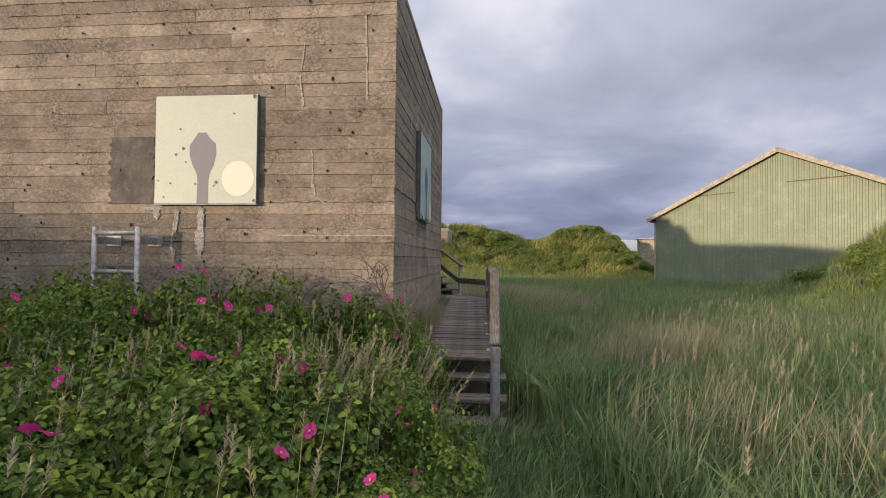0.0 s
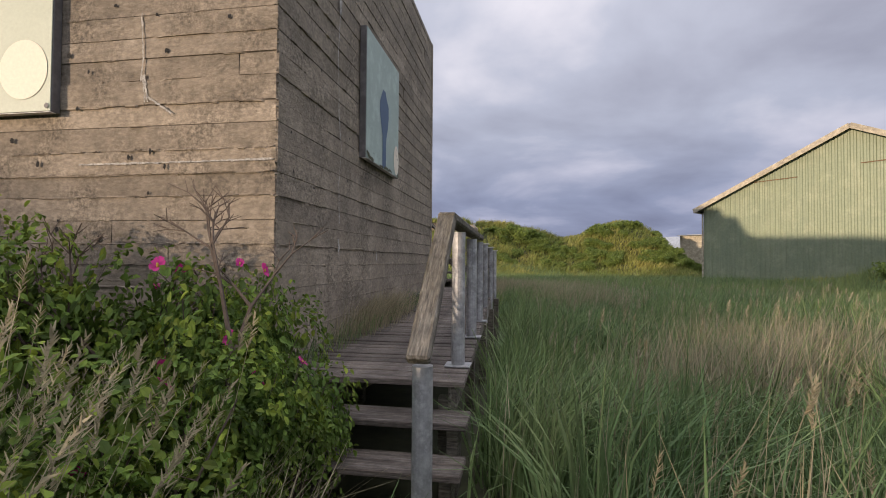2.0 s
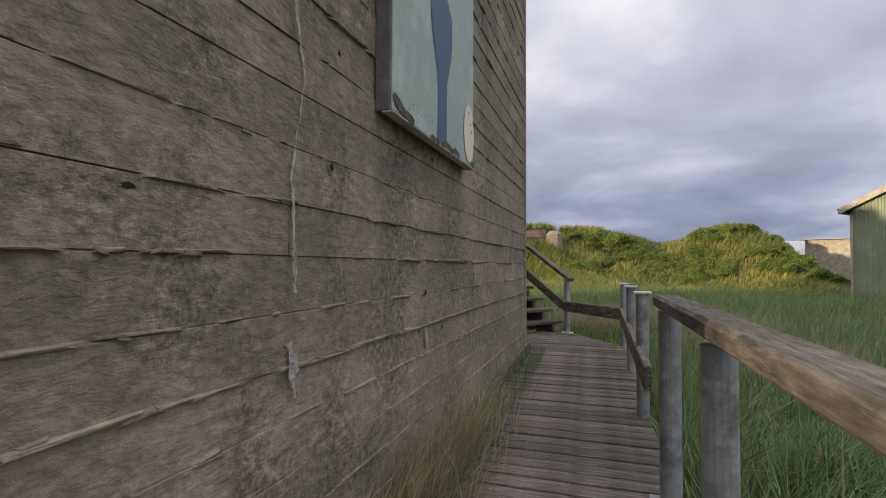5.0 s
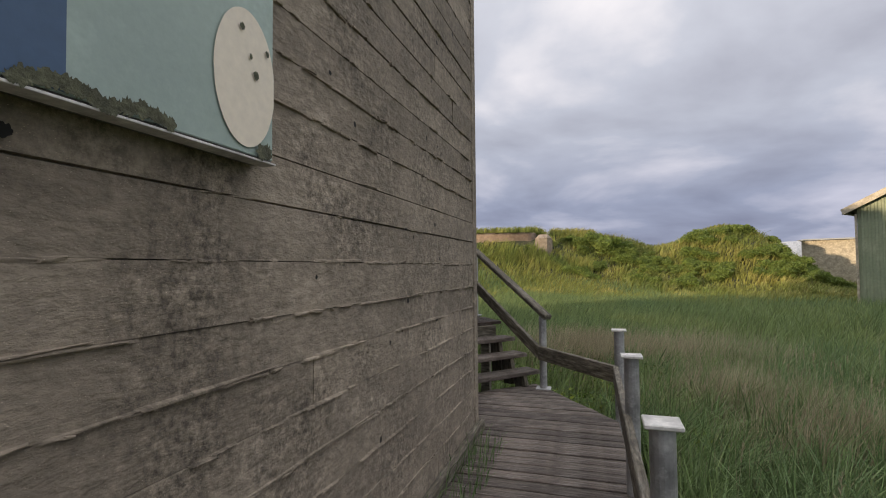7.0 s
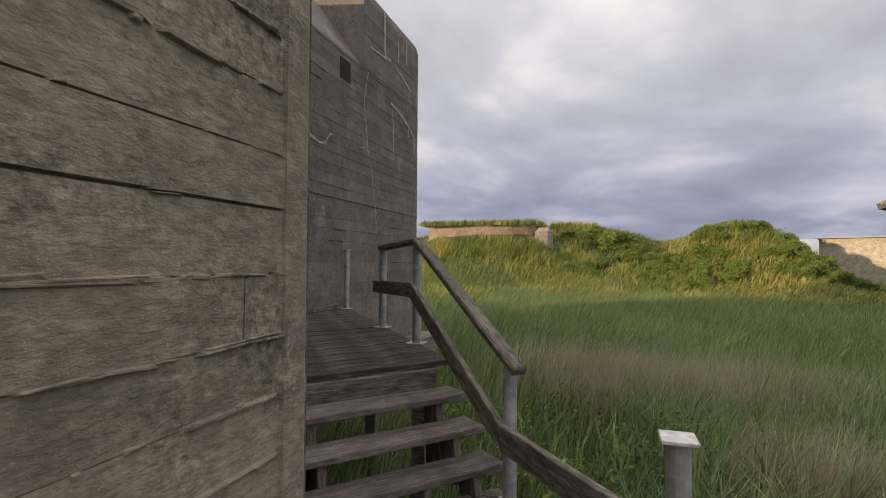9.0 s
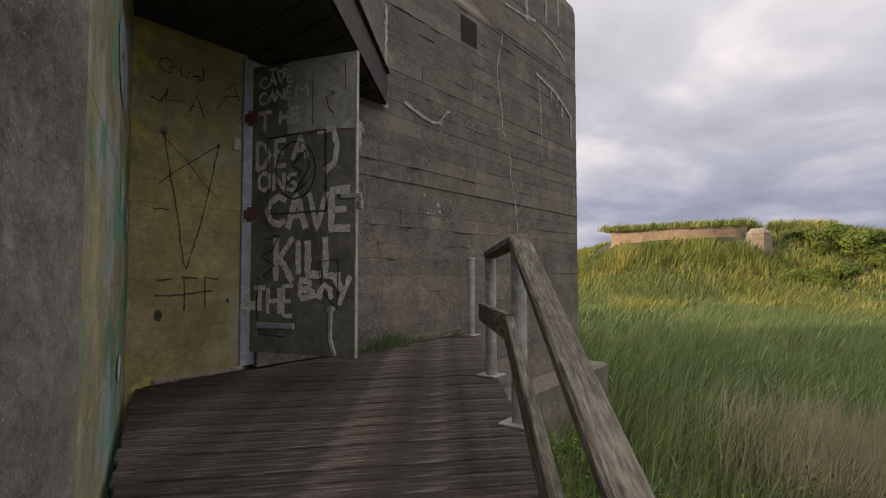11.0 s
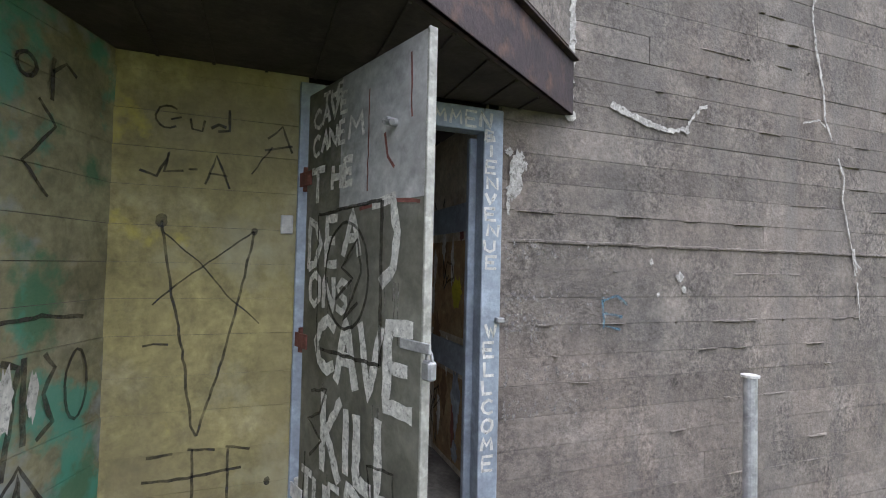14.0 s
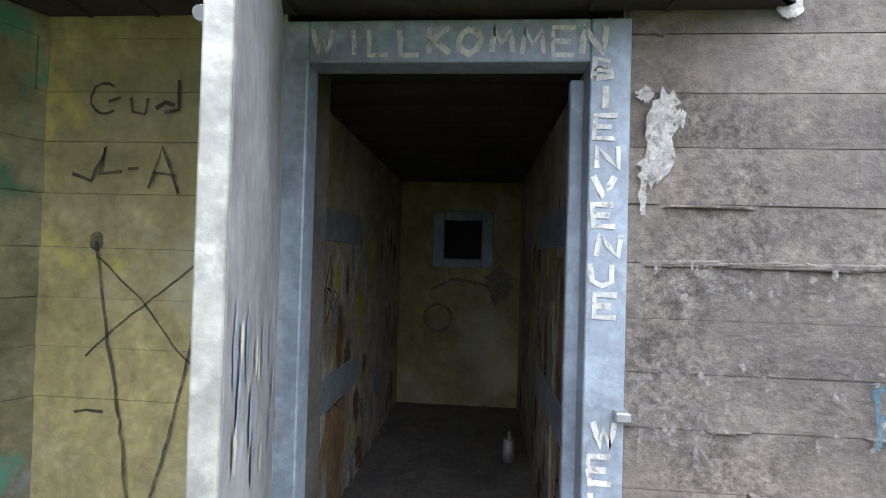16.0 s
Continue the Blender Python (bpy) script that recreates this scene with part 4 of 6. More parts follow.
# yellow wall: u runs along +y from the inner corner
YO = Vector((-2.70, 6.81, 0))
painted("black_scrawl", M["spray"], [
    ("blob", 0.18, 2.41, 0.022, 0.028, 0.1), (0.014, [(0.18, 2.41), (0.22, 2.15), (0.27, 1.9), (0.31, 1.6), (0.33, 1.56)]),
    (0.013, [(0.33, 1.56), (0.40, 1.8), (0.47, 2.1), (0.52, 2.38)]), (0.009, [(0.52, 2.38), (0.38, 2.27), (0.24, 2.16), (0.16, 2.08)]), ("blob", 0.52, 2.38, 0.013, 0.016, 0.1),
    (0.008, [(0.19, 2.36), (0.32, 2.25), (0.42, 2.12), (0.55, 2.0)]),
    (0.012, [(0.13, 1.92), (0.17, 1.93), (0.22, 1.925)]),
    (0.016, [(0.16, 1.49), (0.25, 1.5)]), (0.014, [(0.32, 1.51), (0.32, 1.3)]), (0.014, [(0.30, 1.51), (0.40, 1.5)]), (0.014, [(0.44, 1.51), (0.53, 1.49)]),
    (0.014, [(0.45, 1.5), (0.45, 1.3)]), (0.016, [(0.15, 1.40), (0.3, 1.4), (0.5, 1.42)]), ("blob", 0.17, 1.28, 0.022, 0.035, 0.2), ("blob", 0.60, 1.35, 0.012, 0.018, 0.2),
    (0.011, ring(0.19, 2.82, 0.045, 14)[2:13]), (0.010, [(0.235, 2.82), (0.2, 2.81)]), (0.012, [(0.27, 2.82), (0.275, 2.78), (0.31, 2.775), (0.32, 2.82)]),
    (0.016, [(0.345, 2.79), (0.37, 2.81), (0.40, 2.80)]), (0.014, [(0.41, 2.87), (0.41, 2.79), (0.37, 2.78)]),
    (0.014, [(0.10, 2.60), (0.16, 2.58), (0.2, 2.68), (0.18, 2.6), (0.25, 2.61)]), (0.012, [(0.27, 2.62), (0.30, 2.62)]),
    (0.012, [(0.33, 2.56), (0.37, 2.68), (0.42, 2.55)]), (0.010, [(0.34, 2.61), (0.41, 2.6)]),
    (0.012, [(0.56, 2.77), (0.62, 2.83), (0.66, 2.72)]), (0.012, [(0.55, 2.72), (0.66, 2.75)]), (0.008, [(0.5, 2.62), (0.58, 2.74)]),
], YO, WU, Z, WN, "black spray-painted scrawls and an arrow star", wy, lift=0.0095, thin=0.72)
# murals: u runs from the inner corner outwards
LU = (Vector((*E1, 0)) - Vector((*E2, 0))).normalized()
LN = Vector((-LU.y, LU.x, 0)) * (1 if LU.x < 0 else 1)
LN = Vector((0.35, 0.937, 0)).normalized()
LO = Vector((*E2, 0))
for nm, mm, st, lift in (
    ("brown_paint", M["brown"], [("blob", 0.95, 2.82, 0.40, 0.19, 0.04)], 0.0088),
    ("grey_paint", M["grey_blue"], [("blob", 0.92, 2.42, 0.34, 0.16, 0.02)], 0.0098),
    ("black_paint", M["spray"], [(0.014, ring(0.66, 2.42, 0.03, 14)), (0.02, [(0.95, 2.35), (1.0, 2.42), (1.1, 2.4)]), (0.014, [(0.12, 2.05), (0.3, 2.07), (0.48, 2.06)]), (0.02, [(0.44, 1.95), (0.38, 1.92), (0.42, 1.6)]),
                                 (0.022, [(0.36, 1.95), (0.35, 1.68)]), (0.018, [(0.28, 1.95), (0.24, 1.9), (0.28, 1.82), (0.24, 1.72), (0.3, 1.68)]), (0.012, ring(0.14, 1.82, 0.05, 16, 2.4)),
                                 (0.013, [(0.42, 1.55), (0.36, 1.62), (0.2, 1.38), (0.4, 1.36), (0.36, 1.6), (0.32, 1.2)]), (0.018, [(0.52, 2.98), (0.52, 2.84), (0.56, 2.79), (0.6, 2.84)]), (0.014, ring(0.4, 2.84, 0.035, 12)),
                                 (0.016, [(0.30, 2.9), (0.30, 2.76)]), (0.012, [(0.30, 2.85), (0.25, 2.9), (0.2, 2.87)]), (0.01, [(0.2, 1.25), (0.32, 1.22), (0.25, 1.1), (0.14, 1.2)]), (0.012, [(0.35, 2.75), (0.28, 2.68), (0.4, 2.55), (0.3, 2.45)])], 0.0104),
    ("white_paint", M["brush"], [("blob", 0.42, 1.83, 0.03, 0.1, 0.25), ("blob", 0.32, 1.83, 0.02, 0.08, 0.25), (0.02, [(0.84, 1.98), (0.86, 1.86), (0.9, 1.99)]), (0.02, [(0.76, 1.99), (0.76, 1.88)]), ("blob", 0.75, 1.12, 0.12, 0.05, 0.4)], 0.0108),
):
    painted(nm, mm, st, LO, LU, Z, LN, "", wl, lift=lift)

# sign posts' lime marks on the south and east walls
AO, AU, AN = Vector((0, 0, 0)), Vector((1, 0, 0)), Vector((0, -1, 0))
painted("lime_streaks", M["chalk"], [
    (0.012, [(-1.05, 3.6), (-1.1, 3.2), (-1.06, 2.9)]), (0.035, [(-1.07, 2.98), (-1.06, 2.88)]), (0.010, [(-0.95, 2.4), (-0.93, 2.1), (-0.95, 1.95)]), (0.02, [(-0.93, 2.0), (-0.9, 1.8)]),
    (0.012, [(-0.9, 1.86), (-0.72, 1.74)]), (0.08, [(-2.25, 1.75), (-2.26, 1.45), (-2.25, 1.15)]), (0.03, [(-2.55, 1.7), (-2.6, 1.3), (-2.57, 1.1)]), ("blob", -2.85, 1.72, 0.12, 0.02, 0.3), ("blob", -2.8, 1.66, 0.04, 0.06, 0.3),
    (0.013, [(-1.4, 1.42), (-0.6, 1.42), (-0.02, 1.425)]), (0.015, [(-0.35, 3.9), (-0.33, 3.4), (-0.32, 2.95)]),
], AO, AU, Z, AN, "white lime streaks and a pale joint line", WS, wob=0.005, lift=0.0185, ragged=True)
painted("dark_patch", M["concrete_core"], [(0.56, [(-3.11, 2.56), (-3.11, 1.78)])], AO, AU, Z, AN, "darker recessed repair patch", WS, wob=0.0, lift=0.018)
rr = random.Random(3)
painted("tie_holes", M["hole"], [("blob", rr.uniform(-6.5, -0.1), rr.uniform(0.9, 4.2), rr.uniform(0.008, 0.018), rr.uniform(0.008, 0.025), 0.3) for k in range(90)], AO, AU, Z, AN, "small dark pits in the concrete", WS, lift=0.0182)
BU, BN = Vector((0, 1, 0)), Vector((1, 0, 0))
painted("lime_streaks", M["chalk"], [
    (0.02, [(0.98, 4.0), (1.0, 3.2), (1.02, 2.9)]), (0.06, [(0.98, 3.05), (1.0, 2.85)]), (0.012, [(1.0, 2.9), (0.96, 2.5), (0.99, 2.0), (1.05, 1.7), (1.0, 1.4)]), (0.012, [(1.0, 1.4), (1.02, 1.1)]),
    (0.03, [(1.0, 0.98), (1.03, 0.82)]), (0.02, [(2.05, 0.9), (2.08, 0.8)]),
], AO, BU, Z, BN, "white lime line down a hairline crack", WS, wob=0.006, lift=0.0205, ragged=True)
rr = random.Random(8)
painted("tie_holes", M["hole"], [("blob", rr.uniform(0.1, 5), rr.uniform(0.5, 3.8), rr.uniform(0.006, 0.013), rr.uniform(0.006, 0.015), 0.3) for k in range(60)], AO, BU, Z, BN, "small dark pits in the concrete", WS, lift=0.0205)


# ---- the two picture boards ----
def board(name, label, o, u, n, w, h, chip, face, pic, spot, spots):
    t = thing(name, label, "picture board")
    m = Matrix((u, Z, n)).transposed().to_4x4()
    m.translation = o
    t.matrix_basis = m
    bm = bmesh.new(); box(bm, 0, w, 0, h, 0.0, 0.062, 0.004)
    part("backing", bm, M["sign_edge"], t)
    bm = bmesh.new(); box(bm, 0.006, w - 0.006, 0.006, h - 0.006, 0.062, 0.068, 0.002)
    part("face", bm, face, t)
    bm = bmesh.new(); box(bm, 0.0, w, -0.006, -0.0005, 0.03, 0.074, 0.001)
    part("edge_strip", bm, M["white"], t, "pale metal drip strip")
    U, V, N, O = Vector((1, 0, 0)), Vector((0, 1, 0)), Vector((0, 0, 1)), Vector((0, 0, 0.068))
    bm = bmesh.new()
    out = [(-0.07, 0.0), (-0.062, 0.25), (-0.07, 0.33), (-0.13, 0.45), (-0.165, 0.56), (-0.165, 0.66), (-0.11, 0.74), (-0.06, 0.81), (0.03, 0.81), (0.07, 0.75), (0.15, 0.68), (0.155, 0.56), (0.13, 0.45), (0.075, 0.33), (0.066, 0.25), (0.068, 0.0)]
    bm.faces.new([bm.verts.new((0.59 + x, 0.008 + y, 0.0705)) for x, y in reversed(out)])
    bmesh.ops.recalc_face_normals(bm, faces=bm.faces)
    part("painted_paddle", bm, pic, t)
    rr = random.Random(4)
    bm = bmesh.new()
    bm.faces.new([bm.verts.new((min(w - 0.008, spot[0] + spot[2] * math.cos(a * math.pi / 24) * (1 + rr.uniform(-.01, .01))), spot[1] + spot[3] * math.sin(a * math.pi / 24), 0.072)) for a in range(48)])
    part("painted_disc", bm, M["sign_cream"], t)
    painted("chipped_paint", chip, [("blob", x, y, r, r * 1.1, 0.3) for x, y, r in spots], O, U, V, N, "", t, lift=0.0055)
    return t


board("picture_board", "square pale green board painted with grey paddle and cream disc", Vector((-2.79, -0.012, 1.765)), Vector((1, 0, 0)), Vector((0, -1, 0)), 1.23, 1.25, M["sign_edge"], M["sign_green"], M["sign_grey"], (1.01, 0.29, 0.19, 0.2),
      [(0.26, 0.57, 0.014), (0.35, 0.64, 0.016), (0.31, 0.86, 0.01), (0.2, 0.24, 0.01), (0.05, 0.27, 0.008), (0.75, 0.25, 0.018), (0.72, 0.21, 0.01), (0.5, 0.23, 0.01), (0.95, 1.03, 0.01), (0.12, 0.08, 0.01), (0.38, 0.48, 0.008), (1.19, 1.22, 0.02), (1.2, 0.04, 0.015)])
board("picture_board", "square pale blue-green board with navy paddle and chipped cream disc", Vector((0.012, 1.51, 1.75)), Vector((0, 1, 0)), Vector((1, 0, 0)), 1.18, 1.24, M["lichen"], M["sign_blue"], M["sign_navy"], (1.07, 0.185, 0.105, 0.165),
      [(0.02 + 0.014 * k, 0.010 + 0.05 * (1 - k / 14) ** 2, 0.012 + 0.008 * abs(math.sin(k * 2.7))) for k in range(14)] + [(0.16 + 0.045 * k, 0.05 + 0.04 * abs(math.sin(k * 2.2)), 0.004) for k in range(7)] + [(0.42 + 0.02 * k, 0.006, 0.009 + 0.006 * abs(math.sin(k * 2.1))) for k in range(6)]
      + [(0.58 + 0.015 * k, 0.006 + 0.016 * abs(math.sin(k * 0.33)), 0.009 + 0.006 * abs(math.sin(k * 1.7))) for k in range(19)] + [(1.14, 0.02, 0.02), (1.12, 0.018, 0.018), (1.1, 0.2, 0.01), (1.05, 0.3, 0.008), (1.14, 0.27, 0.007), (1.08, 0.24, 0.006)])

# ---- steel ladder on the south wall ----
lad = thing("steel_ladder", "pale grey tubular steel ladder bracketed off the concrete wall", "ladder")
for x in (-3.31, -2.80):
    bm = bmesh.new(); tube(bm, (x, -0.31, -0.5), (x, -0.31, 1.49), 0.028); part("stile", bm, M["galv"], lad, smooth=True)
    bm = bmesh.new(); box(bm, x - 0.02, x + 0.02, -0.3, -0.02, 1.30, 1.38, 0.004); box(bm, x - 0.09, x + 0.09, -0.03, -0.015, 1.28, 1.4, 0.004); part("bracket", bm, M["galv"], lad)
for z in (0.42, 0.70, 0.99, 1.42):
    bm = bmesh.new(); tube(bm, (-3.31, -0.31, z), (-2.80, -0.31, z), 0.026); part("rung", bm, M["galv"], lad, smooth=True)


# ---- boardwalk ----
def clip_strip(poly, d, lo, hi):
    """The part of a convex polygon between two parallel lines: lo <= p.d <= hi."""
    for sgn, lim in ((1, lo), (-1, -hi)):
        res = []
        for i, p in enumerate(poly):
            q = poly[(i + 1) % len(poly)]
            a, b = sgn * p.dot(d) - lim, sgn * q.dot(d) - lim
            if a >= 0:
                res.append(p)
            if a * b < 0:
                res.append(p.lerp(q, a / (a - b)))
        poly = res
        if len(poly) < 3:
            return []
    return poly


def planks(poly, d, width, zf, parent, rr, thick=0.032, gap=0.007, wood="wood"):
    d = Vector(d).normalized()
    e = Vector((-d.y, d.x))
    poly = [Vector(p) for p in poly]
    s, top = min(p.dot(d) for p in poly), max(p.dot(d) for p in poly)
    while s < top:
        w = width * rr.uniform(0.92, 1.08)
        q = clip_strip(poly, d, s, min(top, s + w - gap))
        s += w
        if len(q) < 3:
            continue
        lo, hi = min(p.dot(e) for p in q), max(p.dot(e) for p in q)
        if hi - lo < 0.05:
            continue
        o = q[0]
        dz = rr.uniform(-0.004, 0.004)
        j = rr.uniform(-0.012, 0.012)
        bm = bmesh.new()
        ang = math.atan2(e.y, e.x)
        rot = Matrix.Rotation(-ang, 2)
        pts = [rot @ (p - o) for p in q]
        pts = [(p.x + (j if p.x > 0.5 * (hi - lo) else 0), p.y) for p in pts]
        prism(bm, pts, -thick, 0)
        bmesh.ops.bevel(bm, geom=[ed for ed in bm.edges if all(v.co.z > -0.001 for v in ed.verts)], offset=0.004, segments=1, affect="EDGES")
        ob = part("plank", bm, M[wood], parent)
        mid = (q[0] + q[len(q) // 2]) / 2
        ob.location = (o.x, o.y, zf(mid.x, mid.y) + dz)
        ob.rotation_euler = (0, 0, ang)


def zl(x, y):
    return 0.12 + 0.18 * min(1.0, max(0.0, (y + 0.1) / 5.4))


boardwalk = thing("boardwalk", "grey weathered plank boardwalk beside the bunker", "boardwalk", kind="structure")
stair_dir = Vector((-0.75, 0.66)).normalized()
side = Vector((0.66, 0.75)).normalized()
rr = random.Random(21)
planks([(0.03, -0.1), (1.2, -0.1), (1.0, 5.62), (0.03, 5.2)], (0, 1), 0.105, zl, boardwalk, rr)
planks([(0.03, 5.2), (1.0, 5.62), (0.25, 6.68), (-0.35, 6.1)], (0, 1), 0.105, lambda x, y: 0.298, boardwalk, rr)
for x in (0.08, 1.06):
    beam_part("joist", "rail", boardwalk, (x + (0.07 if x > 1 else 0), -0.08, zl(0, -0.08) - 0.1), (x - (0.06 if x > 1 else 0), 5.5, zl(0, 5.5) - 0.1), 0.05, 0.13)
for y in (0.0, 1.3, 2.6, 3.9, 5.2):
    for x in (0.12, 1.08):
        bm = bmesh.new(); box(bm, x - 0.04, x + 0.04, y - 0.04, y + 0.04, -0.75, zl(0, y) - 0.11, 0.005); part("pile", bm, M["rail"], boardwalk)
beam_part("edge_batten", "rail", boardwalk, (0.035, 2.2, 0.245), (0.035, 5.18, 0.335), 0.05, 0.07)
# lower flight
for k, (y, z) in enumerate(((-0.34, -0.035), (-0.58, -0.19), (-0.82, -0.345))):
    for j in (0, 1):
        bm = bmesh.new(); box(bm, 0.42, 1.24, y + j * 0.125, y + 0.118 + j * 0.125, z - 0.035, z, 0.005); part("tread", bm, M["wood"], boardwalk)
    for x in (0.5, 1.16):
        bm = bmesh.new(); box(bm, x - 0.03, x + 0.03, y + 0.05, y + 0.2, -0.8, z - 0.036, 0.005); part("bearer", bm, M["rail"], boardwalk)

landing = thing("landing", "dark weathered plank landing before the door", "landing", kind="structure")
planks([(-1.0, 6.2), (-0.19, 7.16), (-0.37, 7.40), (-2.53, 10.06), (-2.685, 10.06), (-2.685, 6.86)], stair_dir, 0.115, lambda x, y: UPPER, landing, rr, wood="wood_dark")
for a, b in (((-0.96, 6.24), (-0.25, 7.08)), ((-0.30, 7.14), (-2.6, 9.92)), ((-2.62, 6.95), (-2.62, 9.8))):
    beam_part("joist", "rail", landing, (*a, UPPER - 0.105), (*b, UPPER - 0.105), 0.05, 0.13)
for x, y in ((-0.85, 6.42), (-0.36, 7.1), (-1.2, 8.1), (-2.3, 9.5), (-1.7, 7.4)):
    bm = bmesh.new(); box(bm, x - 0.05, x + 0.05, y - 0.05, y + 0.05, -0.8, UPPER - 0.04, 0.006); part("pile", bm, M["rail"], landing)
for k in range(3):
    z = UPPER - 0.1425 * (k + 1)
    c = Vector((-0.61, 6.66)) - stair_dir * 0.19 * (k + 1)
    a, b = c - side * 0.62, c + side * 0.6
    beam_part("tread", "wood", landing, (*a, z - 0.02), (*b, z - 0.02), 0.21, 0.04)
    for f in (-0.35, 0.42):
        q = c + side * f
        beam_part("bearer", "rail", landing, (q.x, q.y, z - 0.04), (q.x - stair_dir.x * 0.04, q.y - stair_dir.y * 0.04, 0.28), 0.05, 0.16, up=(stair_dir.x, stair_dir.y, 0))
beam_part("edge_batten", "rail", landing, (-2.655, 8.75, UPPER + 0.03), (-2.66, 9.98, UPPER + 0.03), 0.05, 0.06)

# ---- rails ----
rail1 = thing("handrail", "weathered timber handrail on grey posts along the boardwalk", "handrail")
for y, h in ((-0.86, 0.37), (0.28, 0.98), (1.25, 0.98), (2.1, 0.99)):
    x = 1.12 - 0.02 * max(0, y)
    z0 = zl(0, y) if y > -0.2 else -0.45
    bm = bmesh.new(); tube(bm, (x, y, z0), (x, y, h), 0.043, 16); box(bm, x - 0.08, x + 0.08, y - 0.07, y + 0.07, z0, z0 + 0.01, 0.002); part("post", bm, M["galv"], rail1, smooth=False)
beam_part("sloping_rail", "rail", rail1, (1.115, -0.93, 0.40), (1.115, -0.20, 1.03), 0.098, 0.05, bevel=0.01)
beam_part("top_rail", "rail", rail1, (1.115, -0.22, 1.035), (1.07, 2.17, 1.03), 0.10, 0.05, bevel=0.01)
rail2 = thing("handrail", "bare grey capped posts with a dark board rail", "handrail")
for y, top in ((3.24, 1.0), (4.45, 0.99), (5.72, 0.97)):
    x = 1.05 - 0.012 * (y - 3)
    bm = bmesh.new(); tube(bm, (x, y, zl(0, y) - 0.2), (x, y, top), 0.038, 16); p = part("post", bm, M["galv"], rail2)
    bm = bmesh.new(); box(bm, x - 0.055, x + 0.055, y - 0.055, y + 0.055, top, top + 0.014, 0.003); part("cap", bm, M["white"], p, "white cap plate")
beam_part("board_rail", "rail", rail2, (1.03, 2.6, 0.60), (0.985, 5.66, 0.645), 0.04, 0.13)
rail3 = thing("handrail", "weathered timber stair handrail with lower board on grey posts", "handrail")
SP, KP, AP = Vector((0.345, 6.49, 0)), Vector((-0.62, 7.69, 0)), Vector((-1.27, 8.45, 0))
for p, z0, z1 in ((SP, 0.298, 1.0), (KP, UPPER - 0.3, 1.665), (AP, UPPER - 0.1, 1.63), (Vector((-2.5, 9.95, 0)), UPPER - 0.05, 1.67)):
    bm = bmesh.new(); tube(bm, (p.x, p.y, z0), (p.x, p.y, z1), 0.036, 16); box(bm, p.x - 0.07, p.x + 0.07, p.y - 0.07, p.y + 0.07, max(z0, UPPER if z0 > 0.4 else z0), max(z0, UPPER if z0 > 0.4 else z0) + 0.01, 0.002)
    po = part("post", bm, M["galv"], rail3)
bm = bmesh.new(); tube(bm, (-2.5, 9.95, 1.67), (-2.5, 9.95, 1.682), 0.048, 16); part("cap", bm, M["white"], po)
off = Vector((-0.035, -0.03, 0))
beam_part("sloping_rail", "rail", rail3, SP + Vector((0.06, -0.07, 0.99)), KP + Vector((0, 0, 1.695)), 0.088, 0.05, bevel=0.01)
beam_part("top_rail", "rail", rail3, KP + Vector((0.01, -0.01, 1.695)), AP + Vector((-0.03, 0.04, 1.655)), 0.092, 0.048, bevel=0.01)
beam_part("board_rail", "rail", rail3, SP + off + Vector((0, 0, 0.65)), KP + off + Vector((0, 0, 1.30)), 0.04, 0.12)
beam_part("board_rail", "rail", rail3, KP + off + Vector((0, 0, 1.30)), AP + off + Vector((-0.1, 0.12, 1.27)), 0.04, 0.12)
beam_part("board_rail", "rail", rail3, Vector((0.985, 5.66, 0.645)), SP + off + Vector((0, 0, 0.65)), 0.04, 0.13)

lint = bpy.data.objects["steel_lintel"]
painted("rust_mark", M["rust_orange"], [(0.02, [(0.9, 3.16), (0.94, 3.25)]), (0.02, [(0.94, 3.25), (0.98, 3.15)]), (0.018, [(1.04, 3.26), (1.04, 3.15)]), (0.018, [(1.12, 3.26), (1.05, 3.2), (1.13, 3.14)]), (0.016, [(1.24, 3.2), (1.38, 3.2)]), (0.02, [(1.34, 3.24), (1.40, 3.2), (1.34, 3.16)]), (0.02, [(1.70, 3.21), (1.9, 3.21)]), (0.016, [(1.84, 3.26), (1.91, 3.21), (1.85, 3.16)])],
        Vector((-0.69, 6.05, 0)), Vector((-2.0, 2.8, 0)).normalized(), Z, Vector((2.8, 2.0, 0)).normalized(), "orange rust-coloured marks", lint, lift=0.034)
# ---- door ----
fr = thing("door_1", "grey-blue steel door frame lettered in white", "door frame", kind="structure")
FY0, FY1, FZ0, FZ1 = 7.495, 8.465, 0.90, 3.03
bm = bmesh.new(); box(bm, -2.76, -2.672, FY0, FY0 + 0.105, FZ0, FZ1, 0.004); part("jamb", bm, M["frame_blue"], fr)
bm = bmesh.new(); box(bm, -2.76, -2.672, FY1 - 0.105, FY1, FZ0, FZ1, 0.004); part("jamb", bm, M["frame_blue"], fr)
bm = bmesh.new(); box(bm, -2.76, -2.672, FY0 + 0.1055, FY1 - 0.1055, FZ1 - 0.115, FZ1, 0.004); part("head", bm, M["frame_blue"], fr)
bm = bmesh.new(); box(bm, -2.76, -2.64, FY0 + 0.1055, FY1 - 0.1055, FZ0 - 0.02, FZ0 + 0.17, 0.006); part("sill", bm, M["concrete_dark"], fr, "worn concrete sill")
bm = bmesh.new(); box(bm, -2.80, -2.762, FY1 - 0.14, FY1 - 0.03, FZ0 + 0.08, FZ1 - 0.13, 0.004); part("stop", bm, M["frame_blue"], fr)
bm = bmesh.new(); box(bm, -2.70, -2.64, FY1 - 0.03, FY1 + 0.01, 1.985, 2.01, 0.004); part("catch", bm, M["galv"], fr)
FO = Vector((-2.672, 0, 0))
